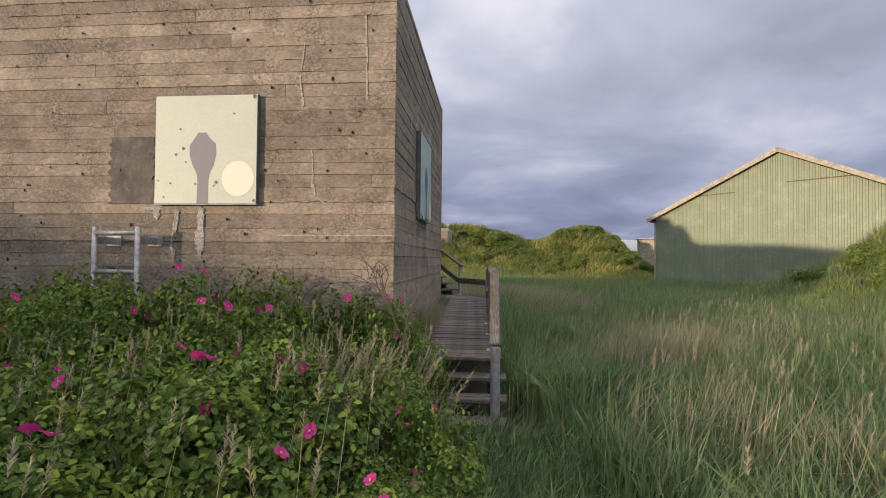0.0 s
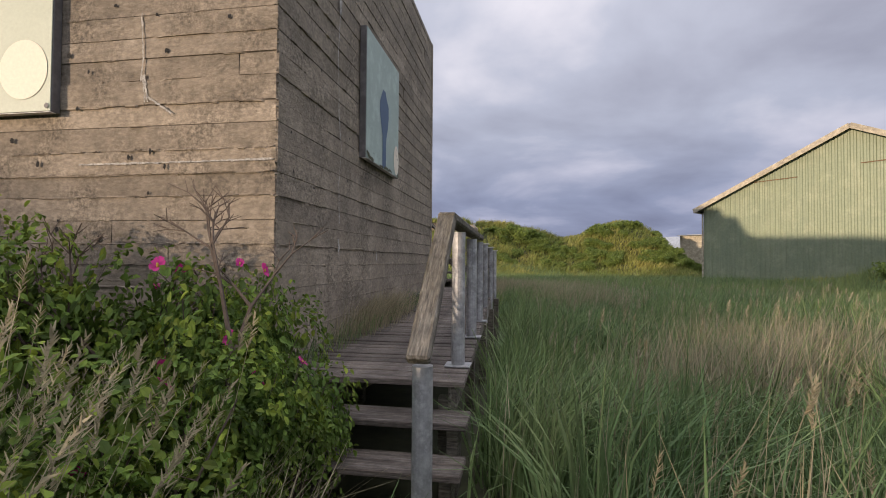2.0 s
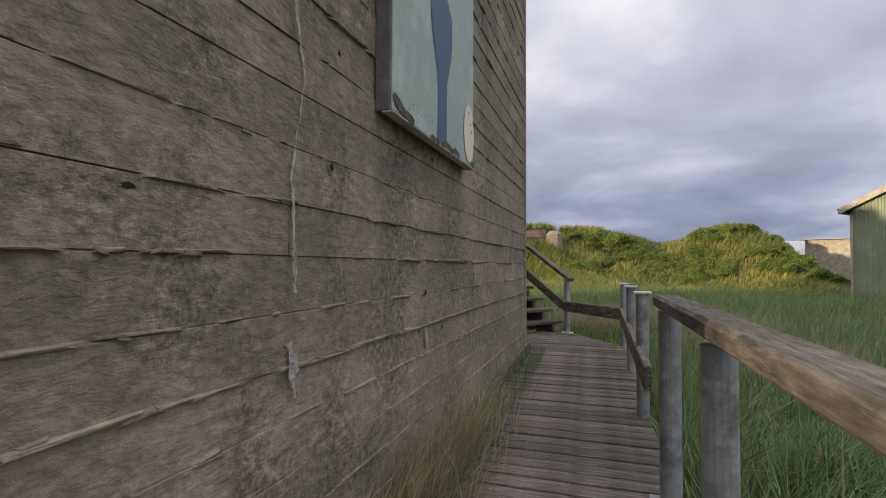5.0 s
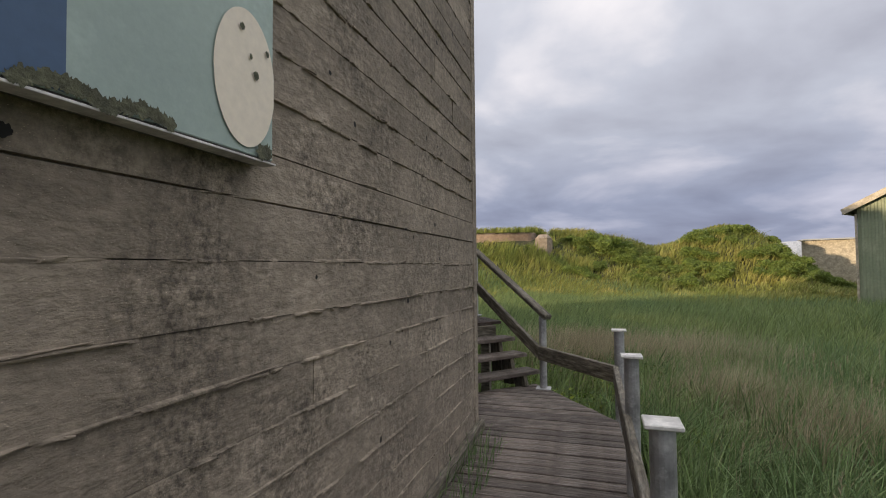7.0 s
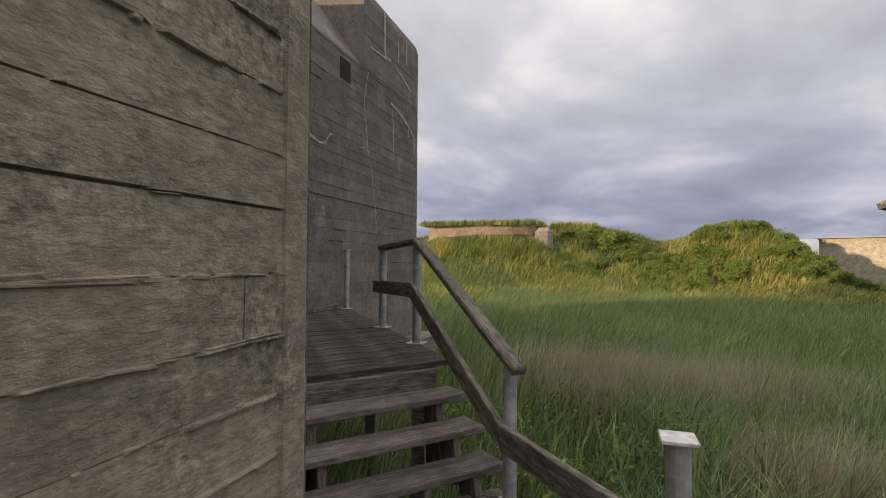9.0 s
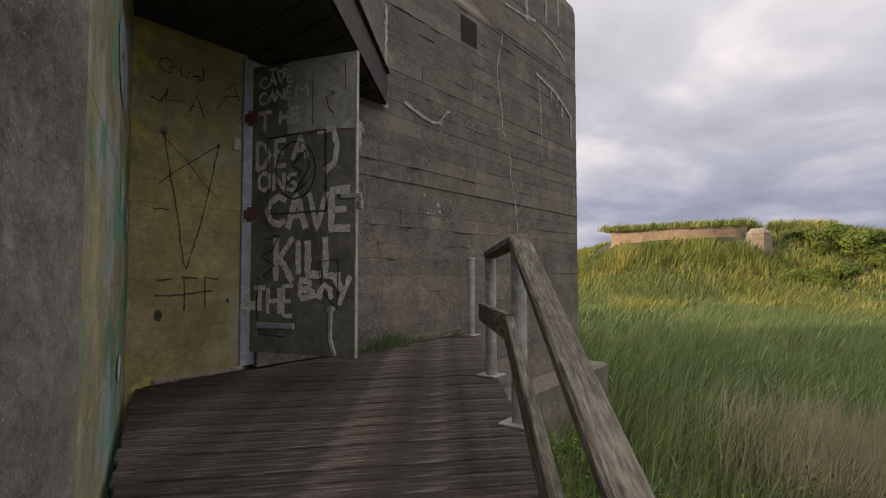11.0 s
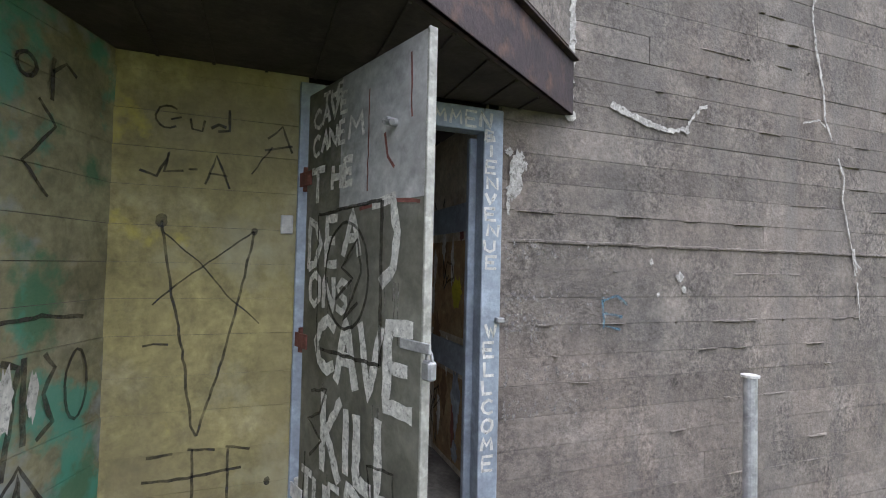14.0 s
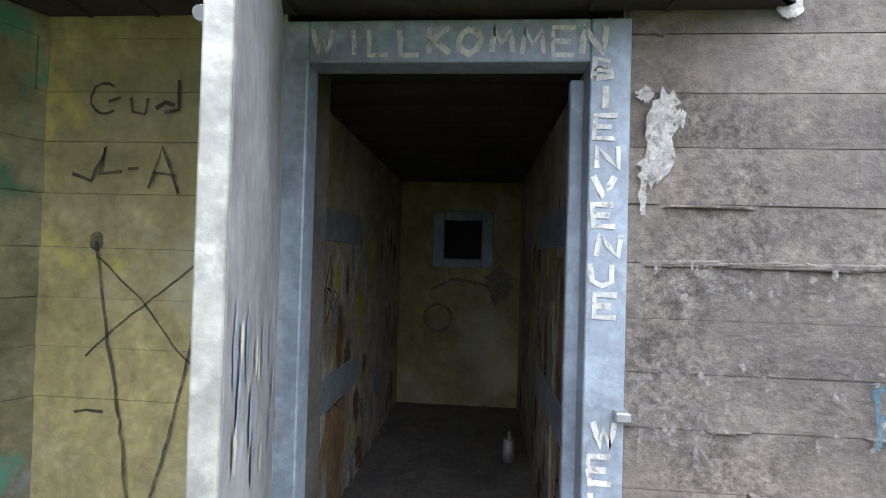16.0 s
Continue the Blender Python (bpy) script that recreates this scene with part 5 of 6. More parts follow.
rr = random.Random(19)
for i, ch in enumerate("WILLKOMMEN"):
    x = FY0 + 0.115 + i * 0.081
    painted("letter", M["brush"], brushed(ch, x, x + 0.078, FZ1 - 0.095, FZ1 - 0.026, 0.0155, rr), FO, WU, Z, WN, "", fr, wob=0.0015, lift=0.003)
for word, top, size, pitch in (("BIENVENUE", 2.925, 0.056, 0.0775), ("WELLCOME", 1.975, 0.062, 0.0905)):
    for i, ch in enumerate(word):
        x, z = FY1 - 0.082 + rr.uniform(-0.004, 0.004), top - i * pitch
        painted("letter", M["brush"], brushed(ch, x - 0.004, x + 0.072, z - size, z, 0.0165, rr), FO, WU, Z, WN, "", fr, wob=0.0015, lift=0.003)

HX, HY = -2.635, 7.545
leaf_u = (Vector((-1.85, 7.818, 0)) - Vector((HX, HY, 0))).normalized()
leaf_n = Vector((leaf_u.y, -leaf_u.x, 0))
leaf = thing("door_leaf", "open dark steel door daubed with white brushed words and black spray", "door")
lm = Matrix((leaf_u, Z, leaf_n)).transposed().to_4x4()
lm.translation = (HX, HY, 1.005)
leaf.matrix_basis = lm
LW, LH = 0.822, 1.95
bm = bmesh.new(); box(bm, 0.01, LW - 0.004, 0, LH, -0.006, 0.02, 0.003); part("panel", bm, M["steel_dark"], leaf)
bm = bmesh.new(); box(bm, 0.30, LW - 0.006, 1.455, LH - 0.004, 0.0203, 0.0213, 0.0003); part("pale_plate", bm, M["steel"], leaf, "pale grey upper door plate")
bm = bmesh.new(); box(bm, 0.012, LW - 0.006, 0.002, LH - 0.002, -0.0085, -0.0063, 0.0005); part("inner_sheet", bm, M["steel"], leaf, "pale grey inner door sheet")
bm = bmesh.new(); box(bm, LW - 0.004, LW + 0.006, -0.002, LH + 0.002, -0.008, 0.0225, 0.002); part("edge_strip", bm, M["steel_edge"], leaf, "pale worn steel edge")
for z in (1.60, 0.93, 0.31):
    bm = bmesh.new(); tube(bm, (-0.01, z - 0.05, 0.01), (-0.01, z + 0.05, 0.01), 0.018, 12); box(bm, -0.07, 0.06, z - 0.03, z + 0.03, 0.0205, 0.028, 0.002); part("hinge", bm, M["red_spot"] if z > 0.5 else M["white"], leaf)
bm = bmesh.new(); box(bm, LW - 0.10, LW + 0.045, 1.005, 1.035, 0.021, 0.03, 0.002); h = part("hasp", bm, M["galv"], leaf)
bm = bmesh.new(); box(bm, LW + 0.008, LW + 0.048, 0.93, 0.985, 0.0, 0.03, 0.006)
for a in range(8):
    t0, t1 = math.pi * a / 8, math.pi * (a + 1) / 8
    tube(bm, (LW + 0.028 + 0.014 * math.cos(t0), 0.985 + 0.028 * math.sin(t0), 0.015), (LW + 0.028 + 0.014 * math.cos(t1), 0.985 + 0.028 * math.sin(t1), 0.015), 0.004, 8)
part("padlock", bm, M["galv"], h, "brass-grey padlock hanging from the hasp")
bm = bmesh.new()
for a, b in (((0.665, 0.30, 0.045), (0.665, 0.12, 0.055)), ((0.665, 0.12, 0.055), (0.70, 0.01, 0.05))):
    beam_between(bm, a, b, 0.03, 0.012, up=(0, 0, 1))
tube(bm, (0.665, 0.30, 0.02), (0.665, 0.30, 0.06), 0.02, 12)
part("lever", bm, M["galv"], leaf)
bm = bmesh.new(); tube(bm, (0.66, 1.70, 0.02), (0.66, 1.70, 0.06), 0.014, 12); tube(bm, (0.64, 1.705, 0.05), (0.69, 1.69, 0.055), 0.01, 10); part("bolt_knob", bm, M["galv"], leaf)
bm = bmesh.new(); tube(bm, (0.74, 1.78, -0.006), (0.74, 1.78, -0.05), 0.03, 16); box(bm, 0.71, 0.77, 1.72, 1.86, -0.02, -0.007, 0.005); part("bolt_boss", bm, M["white"], leaf, "white-daubed bolt plate on the inner face")
bm = bmesh.new(); box(bm, 0.08, 0.38, 0.16, 0.20, 0.021, 0.04, 0.006); part("slot_cover", bm, M["frame_blue"], leaf)
LO2, LU2, LV2, LN2 = Vector((0, 0, 0.021)), Vector((1, 0, 0)), Vector((0, 1, 0)), Vector((0, 0, 1))
GLYPH["J"] = [[(0, .95), (.75, 1), (.95, .6), (.85, .2), (.35, 0)]]
GLYPH["P"] = [[(0, 0), (.08, .6), (.45, .95), (.85, .65), (1, .05)]]
WORDS = (
    ("brushed_word", 0.018, (("T", .15, .21, 1.865, 1.915), ("H", .22, .26, 1.87, 1.92), ("E", .275, .31, 1.875, 1.925))),
    ("brushed_word", 0.019, (("C", .075, .135, 1.79, 1.865), ("A", .15, .21, 1.80, 1.875), ("V", .215, .28, 1.805, 1.88), ("E", .295, .345, 1.81, 1.885))),
    ("brushed_word", 0.019, (("C", .07, .125, 1.68, 1.76), ("A", .145, .20, 1.69, 1.77), ("N", .215, .27, 1.695, 1.775), ("E", .29, .335, 1.70, 1.78), ("M", .365, .465, 1.70, 1.785))),
    ("brushed_word", 0.028, (("T", .06, .18, 1.49, 1.62), ("H", .245, .31, 1.53, 1.62), ("E", .335, .40, 1.54, 1.63))),
    ("brushed_word", 0.036, (("D", .06, .16, 1.23, 1.42), ("E", .215, .30, 1.25, 1.42), ("A", .345, .46, 1.28, 1.44), ("J", .54, .70, 1.19, 1.465))),
    ("brushed_word", 0.032, (("O", .075, .165, 1.085, 1.21), ("N", .20, .28, 1.08, 1.20), ("S", .30, .39, 1.08, 1.19))),
    ("brushed_word", 0.046, (("C", .155, .30, .85, 1.04), ("A", .315, .46, .82, 1.05), ("V", .48, .615, .82, 1.055), ("E", .65, .785, .815, 1.06))),
    ("brushed_word", 0.045, (("K", .225, .36, .475, .765), ("I", .37, .43, .52, .745), ("L", .475, .585, .52, .74), ("L", .61, .735, .515, .765))),
    ("brushed_word", 0.034, (("T", .05, .14, .275, .43), ("H", .165, .26, .26, .43), ("E", .285, .36, .25, .445))),
    ("brushed_word", 0.040, (("B", .42, .54, .365, .485), ("P", .56, .66, .36, .46), ("Y", .675, .79, .33, .51))),
)
for k, (nm, w, glyphs) in enumerate(WORDS):
    rr = random.Random(k + 3)
    st = []
    for ch, x0, x1, y0, y1 in glyphs:
        for g in GLYPH[ch]:
            st.append((w * rr.uniform(0.8, 1.15), [(x0 + px * (x1 - x0) + rr.uniform(-0.004, 0.004), y0 + py * (y1 - y0)) for px, py in g]))
    painted(nm, M["brush"], st, LO2, LU2, LV2, LN2, "", leaf, wob=0.0035, lift=0.0025 + 0.0001 * k)
rr = random.Random(6)
painted("paint_drip", M["faded"], [(rr.uniform(0.004, 0.009), [(x, y), (x + rr.uniform(-0.01, 0.01), y - rr.uniform(0.06, 0.25))]) for x, y in ((rr.uniform(0.2, 0.8), rr.choice((1.2, 0.8, 0.48))) for k in range(16))], LO2, LU2, LV2, LN2, "", leaf, lift=0.002)
painted("rust_stain", M["red_spot"], [(0.012, [(0.60, 1.68), (0.62, 1.6), (0.66, 1.56)]), (0.008, [(0.74, 1.9), (0.75, 1.7)]), (0.012, [(0.45, 1.44), (0.62, 1.46), (0.8, 1.44)]), (0.007, [(0.5, 1.85), (0.5, 1.5)])], LO2, LU2, LV2, LN2, "", leaf, lift=0.0018)
painted("black_spray", M["spray"], [(0.012, ring(0.37, 1.21, 0.155, 32, 1.22)), (0.012, [(0.3, 1.12), (0.42, 1.2), (0.34, 1.24), (0.45, 1.34), (0.48, 1.22), (0.36, 1.05), (0.46, 1.12)]), (0.013, [(0.14, 1.44), (0.40, 1.455), (0.60, 1.46)]), (0.008, [(0.14, 1.44), (0.15, 1.1), (0.155, 0.90)]),
                                    (0.02, [(0.60, 1.46), (0.605, 1.1), (0.61, 0.93)]), (0.013, [(0.17, 0.925), (0.4, 0.925), (0.61, 0.93)]), (0.012, [(0.12, 0.75), (0.25, 0.78), (0.2, 0.68), (0.1, 0.64), (0.22, 0.58), (0.12, 0.5)]),
                                    (0.01, [(0.08, 0.5), (0.07, 0.3), (0.1, 0.12), (0.3, 0.11)]), (0.01, [(0.58, 0.45), (0.55, 0.6), (0.7, 0.62), (0.7, 0.3), (0.6, 0.4)])],
        LO2, LU2, LV2, LN2, "", leaf, lift=0.0045)
painted("paint_daubs", M["grey_blue"], [("blob", random.Random(k).uniform(0.1, 0.78), random.Random(k + 50).uniform(0.1, 1.3), 0.02, 0.05, 0.3) for k in range(34)], Vector((0, 0, -0.007)), LU2, LV2, -LN2, "", leaf, lift=0.003)
painted("paint_daubs", M["sign_cream"], [("blob", random.Random(k + 7).uniform(0.1, 0.78), random.Random(k + 90).uniform(0.1, 1.3), 0.012, 0.03, 0.3) for k in range(26)], Vector((0, 0, -0.007)), LU2, LV2, -LN2, "", leaf, lift=0.005)
bm = bmesh.new(); box(bm, -2.694, -2.678, 7.432, 7.482, 2.375, 2.455, 0.004); box(bm, -2.678, -2.674, 7.444, 7.470, 2.395, 2.435, 0.001)
tagged(part("switch_box", bm, M["white"]), "small white plastic switch box on the yellow wall", "switch")
bm = bmesh.new(); box(bm, -2.70, -2.66, 6.95, 7.52, UPPER, UPPER + 0.035, 0.01); tagged(part("plinth_strip", bm, M["concrete"]), "concrete kerb at the foot of the yellow wall", "kerb", kind="structure")

# passage end: barred hatch frame, graffiti
nb = thing("hatch", "small square embrasure with a raised frame in the end wall", "hatch", kind="structure")
# no real opening: the hatch's inner shade is this sheet's black colour
bm = bmesh.new(); box(bm, -5.746, -5.735, 7.76, 8.09, 2.38, 2.72); part("hatch_mouth", bm, M["hole"], nb)
for y0, y1, z0, z1 in ((7.66, 7.76, 2.30, 2.80), (8.09, 8.19, 2.30, 2.80), (7.761, 8.089, 2.72, 2.80), (7.761, 8.089, 2.30, 2.38)):
    bm = bmesh.new(); box(bm, -5.745, -5.69, y0, y1, z0, z1, 0.006); part("hatch_frame", bm, M["frame_blue"], nb)
for yy, nn, sgn in ((7.364, Vector((0, 1, 0)), 1), (8.436, Vector((0, -1, 0)), -1)):
    par = [o for o in bpy.data.objects if o.name.startswith("wall_passage")][0 if sgn > 0 else 1]
    O = Vector((-3.05, yy, 0)); U = Vector((-1, 0, 0))
    bm = bmesh.new()
    for z in (2.45, 1.65):
        box(bm, -4.2, -3.02 if sgn > 0 else -2.8, yy + 0.001 if sgn > 0 else yy - 0.02, yy + 0.02 if sgn > 0 else yy - 0.001, z, z + 0.16, 0.004)
    part("steel_band", bm, M["frame_blue"], par)
    for nm, mm, k0, cnt in (("white_daub", M["brush"], 1, 22), ("yellow_daub", M["yellow_spot"], 31, 9), ("blue_daub", M["grey_blue"], 61, 14), ("brown_daub", M["brown"], 91, 12), ("red_daub", M["red_spot"], 121, 6)):
        painted(nm, mm, [("blob", random.Random(k0 + i + sgn).uniform(-0.1, 2.4), random.Random(k0 + i * 3 + 500).uniform(1.05, 2.5), random.Random(i).uniform(0.02, 0.07), random.Random(i + 9).uniform(0.04, 0.16), 0.35) for i in range(cnt)], O, U, Z, nn, "", par, lift=0.0105 + k0 * 0.00002)
    rq = random.Random(200 + sgn)
    tags = []
    for k in range(16):
        cx, cy = rq.uniform(0.05, 2.3), rq.uniform(1.25, 2.6)
        tags.append((rq.uniform(0.008, 0.016), [(cx + rq.uniform(0.03, 0.12) * math.sin(q * 1.1 + k) + q * 0.012, cy + rq.uniform(0.04, 0.14) * math.cos(q * 1.7 + k * 2)) for q in range(9)]))
    painted("black_tag", M["spray"], tags, O, U, Z, nn, "", par, lift=0.0135)
    for x0, x1, z0, z1, mm in (((-3.98, -3.08, 1.83, 2.43, "panel_cream"), (-4.0, -3.06, 1.10, 1.63, "panel_ochre")) if sgn > 0 else ((-3.6, -2.86, 1.85, 2.40, "panel_ochre"), (-4.3, -3.7, 1.2, 2.3, "panel_cream"), (-3.5, -2.86, 1.12, 1.62, "panel_ochre"))):
        bm = bmesh.new(); box(bm, x0, x1, *sorted((yy + sgn * 0.0005, yy + sgn * 0.009)), z0, z1, 0.002)
        part("wall_panel", bm, M[mm], par, "painted board panel with peeling posters")
painted("white_tag", M["faded"], [(0.03, ring(7.72 - 7.35, 1.85, 0.12, 16)), (0.03, [(0.3, 2.1), (0.5, 2.2), (0.8, 2.15)]), ("blob", 0.9, 2.15, 0.12, 0.16, 0.3)], Vector((-5.75, 7.35, 0)), WU, Z, WN, "", bpy.data.objects["wall_back"], lift=0.004)
bm = bmesh.new(); tube(bm, (-4.6, 8.3, 1.08), (-4.6, 8.3, 1.22), 0.035, 14); tube(bm, (-4.6, 8.3, 1.22), (-4.6, 8.3, 1.27), 0.014, 12)
tagged(part("bottle", bm, M["galv"], smooth=True), "small empty bottle on the passage floor", "bottle")


# ---- shed and far buildings ----
def make_shed():
    t = thing("shed", "pale green corrugated steel shed with cream roof trim", "shed")
    L, T = Vector((11.9, 27.9, 0)), Vector((17.1, 23.6, 0))
    u = (T - L).normalized()
    half = (T - L).length
    back = Vector((-u.y, u.x, 0))
    eave, ridge, deep = 4.0, 7.35, 26
    # corrugated gable: one rib after another
    verts, faces = [], []
    s, k = 0.0, 0
    while s < 2 * half:
        z = eave + (ridge - eave) * (1 - abs(s - half) / half)
        d = (0.0, 0.0, 0.035, 0.035)[k % 4]
        p = L + u * s - back * d
        verts += [(p.x, p.y, -0.7), (p.x, p.y, z)]
        s += (0.10, 0.035, 0.07, 0.035)[k % 4]
        k += 1
    for i in range(k - 1):
        faces.append((2 * i, 2 * i + 2, 2 * i + 3, 2 * i + 1))
    ob = new("gable_wall", raw("gable_wall", verts, faces, M["shed"])); ob.parent = t
    bm = bmesh.new()
    beam_between(bm, L + back * 0.1 + Vector((0, 0, 1.6)), L + back * deep + Vector((0, 0, 1.6)), 0.1, 4.6); part("side_wall", bm, M["shed"], t)
    R = L + u * 2 * half
    bm = bmesh.new()
    beam_between(bm, R + back * 0.1 + Vector((0, 0, 1.6)), R + back * deep + Vector((0, 0, 1.6)), 0.1, 4.6); part("side_wall", bm, M["shed"], t)
    for sgn, e in ((-1, L), (1, R)):
        a = e + u * sgn * 0.45 + Vector((0, 0, eave - 0.2))
        b = L + u * half + Vector((0, 0, ridge + 0.08))
        bm = bmesh.new()
        vs = [bm.verts.new(q) for q in (a - back * 0.3, b - back * 0.3, b + back * deep, a + back * deep)]
        f = bm.faces.new(vs)
        r = bmesh.ops.extrude_face_region(bm, geom=[f])
        bmesh.ops.translate(bm, verts=[v for v in r["geom"] if isinstance(v, bmesh.types.BMVert)], vec=(0, 0, 0.1))
        bmesh.ops.recalc_face_normals(bm, faces=bm.faces)
        part("roof_slope", bm, M["roof"], t)
        bm = bmesh.new(); beam_between(bm, a - back * 0.33 + Vector((0, 0, 0)), b - back * 0.33 + Vector((0, 0, 0)), 0.06, 0.26); part("verge_board", bm, M["trim"], t, "cream verge board")
    for s, z in ((0.33 * half, eave + 1.17), (1.05 * half, eave + 1.6)):
        p = L + u * s - back * 0.045
        q = p + u * (0.35 if s < half else 0.5) * half
        bm = bmesh.new()
        beam_between(bm, (p.x, p.y, z), (q.x, q.y, z + 0.07), 0.012, 0.05)
        part("rusty_seam", bm, M["brown"], t, "rust-streaked sheet joint")
    bm = bmesh.new(); g = L - u * 0.4 + Vector((0, 0, eave - 0.25)); beam_between(bm, g - back * 0.35, g + back * deep, 0.12, 0.1); part("gutter", bm, M["trim"], t)
    bm = bmesh.new(); tube(bm, L - u * 0.05 - back * 0.06 + Vector((0, 0, -0.6)), L - u * 0.05 - back * 0.06 + Vector((0, 0, eave - 0.3)), 0.045, 10); part("downpipe", bm, M["trim"], t)


make_shed()


def far_house(name, label, c, w, d, h, ridge, wall, roofm, turn):
    t = thing(name, label, "house")
    t.matrix_basis = pose(*c, 0, 0, turn)
    bm = bmesh.new(); box(bm, -w / 2, w / 2, -d / 2, d / 2, -1, h); part("wall", bm, wall, t)
    bm = bmesh.new()
    vs = [bm.verts.new(p) for p in ((-w / 2 - .3, -d / 2 - .4, h), (w / 2 + .3, -d / 2 - .4, h), (w / 2 + .3, d / 2 + .4, h), (-w / 2 - .3, d / 2 + .4, h), (-w / 2 - .3, 0, h + ridge), (w / 2 + .3, 0, h + ridge))]
    for f in ((0, 1, 5, 4), (2, 3, 4, 5), (0, 4, 3), (1, 2, 5), (0, 3, 2, 1)):
        bm.faces.new([vs[i] for i in f])
    bmesh.ops.recalc_face_normals(bm, faces=bm.faces)
    part("roof", bm, roofm, t)


far_house("far_house", "distant low house with a white roof", (17.8, 54, -0.3), 9, 7, 2.2, 1.7, M["brown"], M["white"], -25)
far_house("far_shed", "distant beige flat-sided shed", (20.4, 49.5, -0.3), 5.5, 6, 3.7, 0.25, M["trim"], M["trim"], -28)

# the old bunker on the dune
ruin = thing("bunker_ruin", "half-buried pinkish concrete bunker with grass on its roof", "bunker")
bm = bmesh.new()
prism(bm, [(-14.4, 42.6), (-13.4, 40.4), (-8, 39.6), (-3.4, 40.2), (-2.6, 42), (-3, 47), (-13, 47)], 1.0, 4.3)
bmesh.ops.bevel(bm, geom=[e for e in bm.edges if any(v.co.z > 4 for v in e.verts)], offset=1.4, segments=5, affect="EDGES")
part("body", bm, mat("ruin_concrete", (0.36, 0.27, 0.20), 0.9, scale=0.6, fine=6, bump=0.5, bump_scale=5, streak=0.4), ruin, smooth=True)
bm = bmesh.new(); box(bm, -3.7, -2.5, 39.3, 40.8, 1.8, 3.95, 0.3); part("block", bm, M["concrete"], ruin, "pale concrete block")


# ---- plants ----
def blades(name, x, y, z, h, w, lean, material, rng, droop=0.35):
    """Tapered bending blades of grass, three rows of points each."""
    n = len(x)
    a = rng.uniform(0, 2 * np.pi, n)
    b = rng.normal(0.6, 0.9, n)
    cx, cy = np.cos(a) * w / 2, np.sin(a) * w / 2
    lx, ly = np.cos(b) * lean * h, np.sin(b) * lean * h
    base = np.stack([x, y, z], -1)
    s = np.stack([cx, cy, np.zeros(n)], -1)
    mid = base + np.stack([lx * 0.35, ly * 0.35, h * 0.55], -1)
    tip = base + np.stack([lx, ly, h * (1 - droop * lean)], -1)
    v = np.stack([base - s, base + s, mid + s * 0.8, mid - s * 0.8, tip + s * 0.12, tip - s * 0.12], 1).reshape(-1, 3)
    i = np.arange(n)[:, None] * 6
    f = np.concatenate([i + np.array([[0, 1, 2, 3]]), i + np.array([[3, 2, 4, 5]])])
    return raw(name, v, f, material)


def heads(name, x, y, z, h, lean, material, rng, size=0.10):
    """Dry flowering stalks with feathery heads."""
    n = len(x)
    b = rng.normal(0.6, 0.8, n)
    d = np.stack([np.cos(b) * lean, np.sin(b) * lean, np.ones(n)], -1)
    d /= np.linalg.norm(d, axis=1)[:, None]
    base = np.stack([x, y, z], -1)
    top = base + d * h[:, None]
    a = rng.uniform(0, np.pi, n)
    s = np.stack([np.cos(a), np.sin(a), np.zeros(n)], -1)
    V, F = [], []
    k = 0

    def quad(p, q, w0, w1, s):
        nonlocal k
        V.append(np.stack([p - s * w0, p + s * w0, q + s * w1, q - s * w1], 1).reshape(-1, 3))
        F.append(k + np.arange(n)[:, None] * 4 + np.array([[0, 1, 2, 3]]))
        k += 4 * n
    quad(base, top, 0.0024, 0.0014, s)
    t = np.cross(d, s)
    for j in range(22):
        f = j / 21
        c = top + d * (size * (f - 0.15))[..., None] if np.ndim(size) else top + d * size * (f - 0.15)
        ang = rng.uniform(0, 2 * np.pi, n)
        o = s * np.cos(ang)[:, None] + t * np.sin(ang)[:, None]
        ln = (0.024 * (1 - abs(f - 0.4)))
        quad(c, c + o * ln + d * 0.022, 0.0034, 0.001, t)
    return raw(name, np.concatenate(V), np.concatenate(F), material)


def inside_bunker(x, y):
    return ((x < 0.02) & (x > -9) & (y > 0) & (y < 5.2)) | ((x < -0.2) & (x > -9) & (y > 5) & (y < 6.6)) | ((x < -2.1) & (x > -9) & (y > 6) & (y < 13.3)) | ((x < -0.3) & (x > -9) & (y > 6) & (y < 7.4))


def on_boards(x, y):
    low = (x > -0.3) & (x < 1.25) & (y > -0.9) & (y < 6.0)
    return low


def near_walk(x, y):
    px = np.interp(y, [-8, -5.4, -4.1, -2.8, -1.2, 0], [0.9, 1.06, 1.4, 1.53, 1.15, 1.0])
    return (np.abs(x - px) < 0.48) & (y < -0.7)


G = np.random.default_rng(7)


def scatter(n, x0, x1, y0, y1, keep=None):
    x, y = G.uniform(x0, x1, n), G.uniform(y0, y1, n)
    ok = ~inside_bunker(x, y) & ~on_boards(x, y) & ~near_walk(x, y)
    ok &= ~((x < 0.9) & (y < 0) & (x > -8))
    ok &= ~((np.abs((x - 14.5) * 0.77 - (y - 25.7) * 0.64) < 30) & ((x - 11.9) * 0.64 + (y - 27.9) * 0.77 > 0.0) & ((x - 11.9) * 0.77 - (y - 27.9) * 0.64 > -0.3))
    if keep is not None:
        ok &= keep(x, y)
    return x[ok], y[ok]


def patchy(x, y, s=0.5, ph=0.0):
    return np.sin(x * s + ph) * np.cos(y * s * 1.3 + ph * 2) + 0.6 * np.sin(x * s * 2.3 + y * s * 1.7 + ph)


def stuff(name, me, label, cat="grass"):
    return tagged(new(name, me), label, cat, kind="stuff")


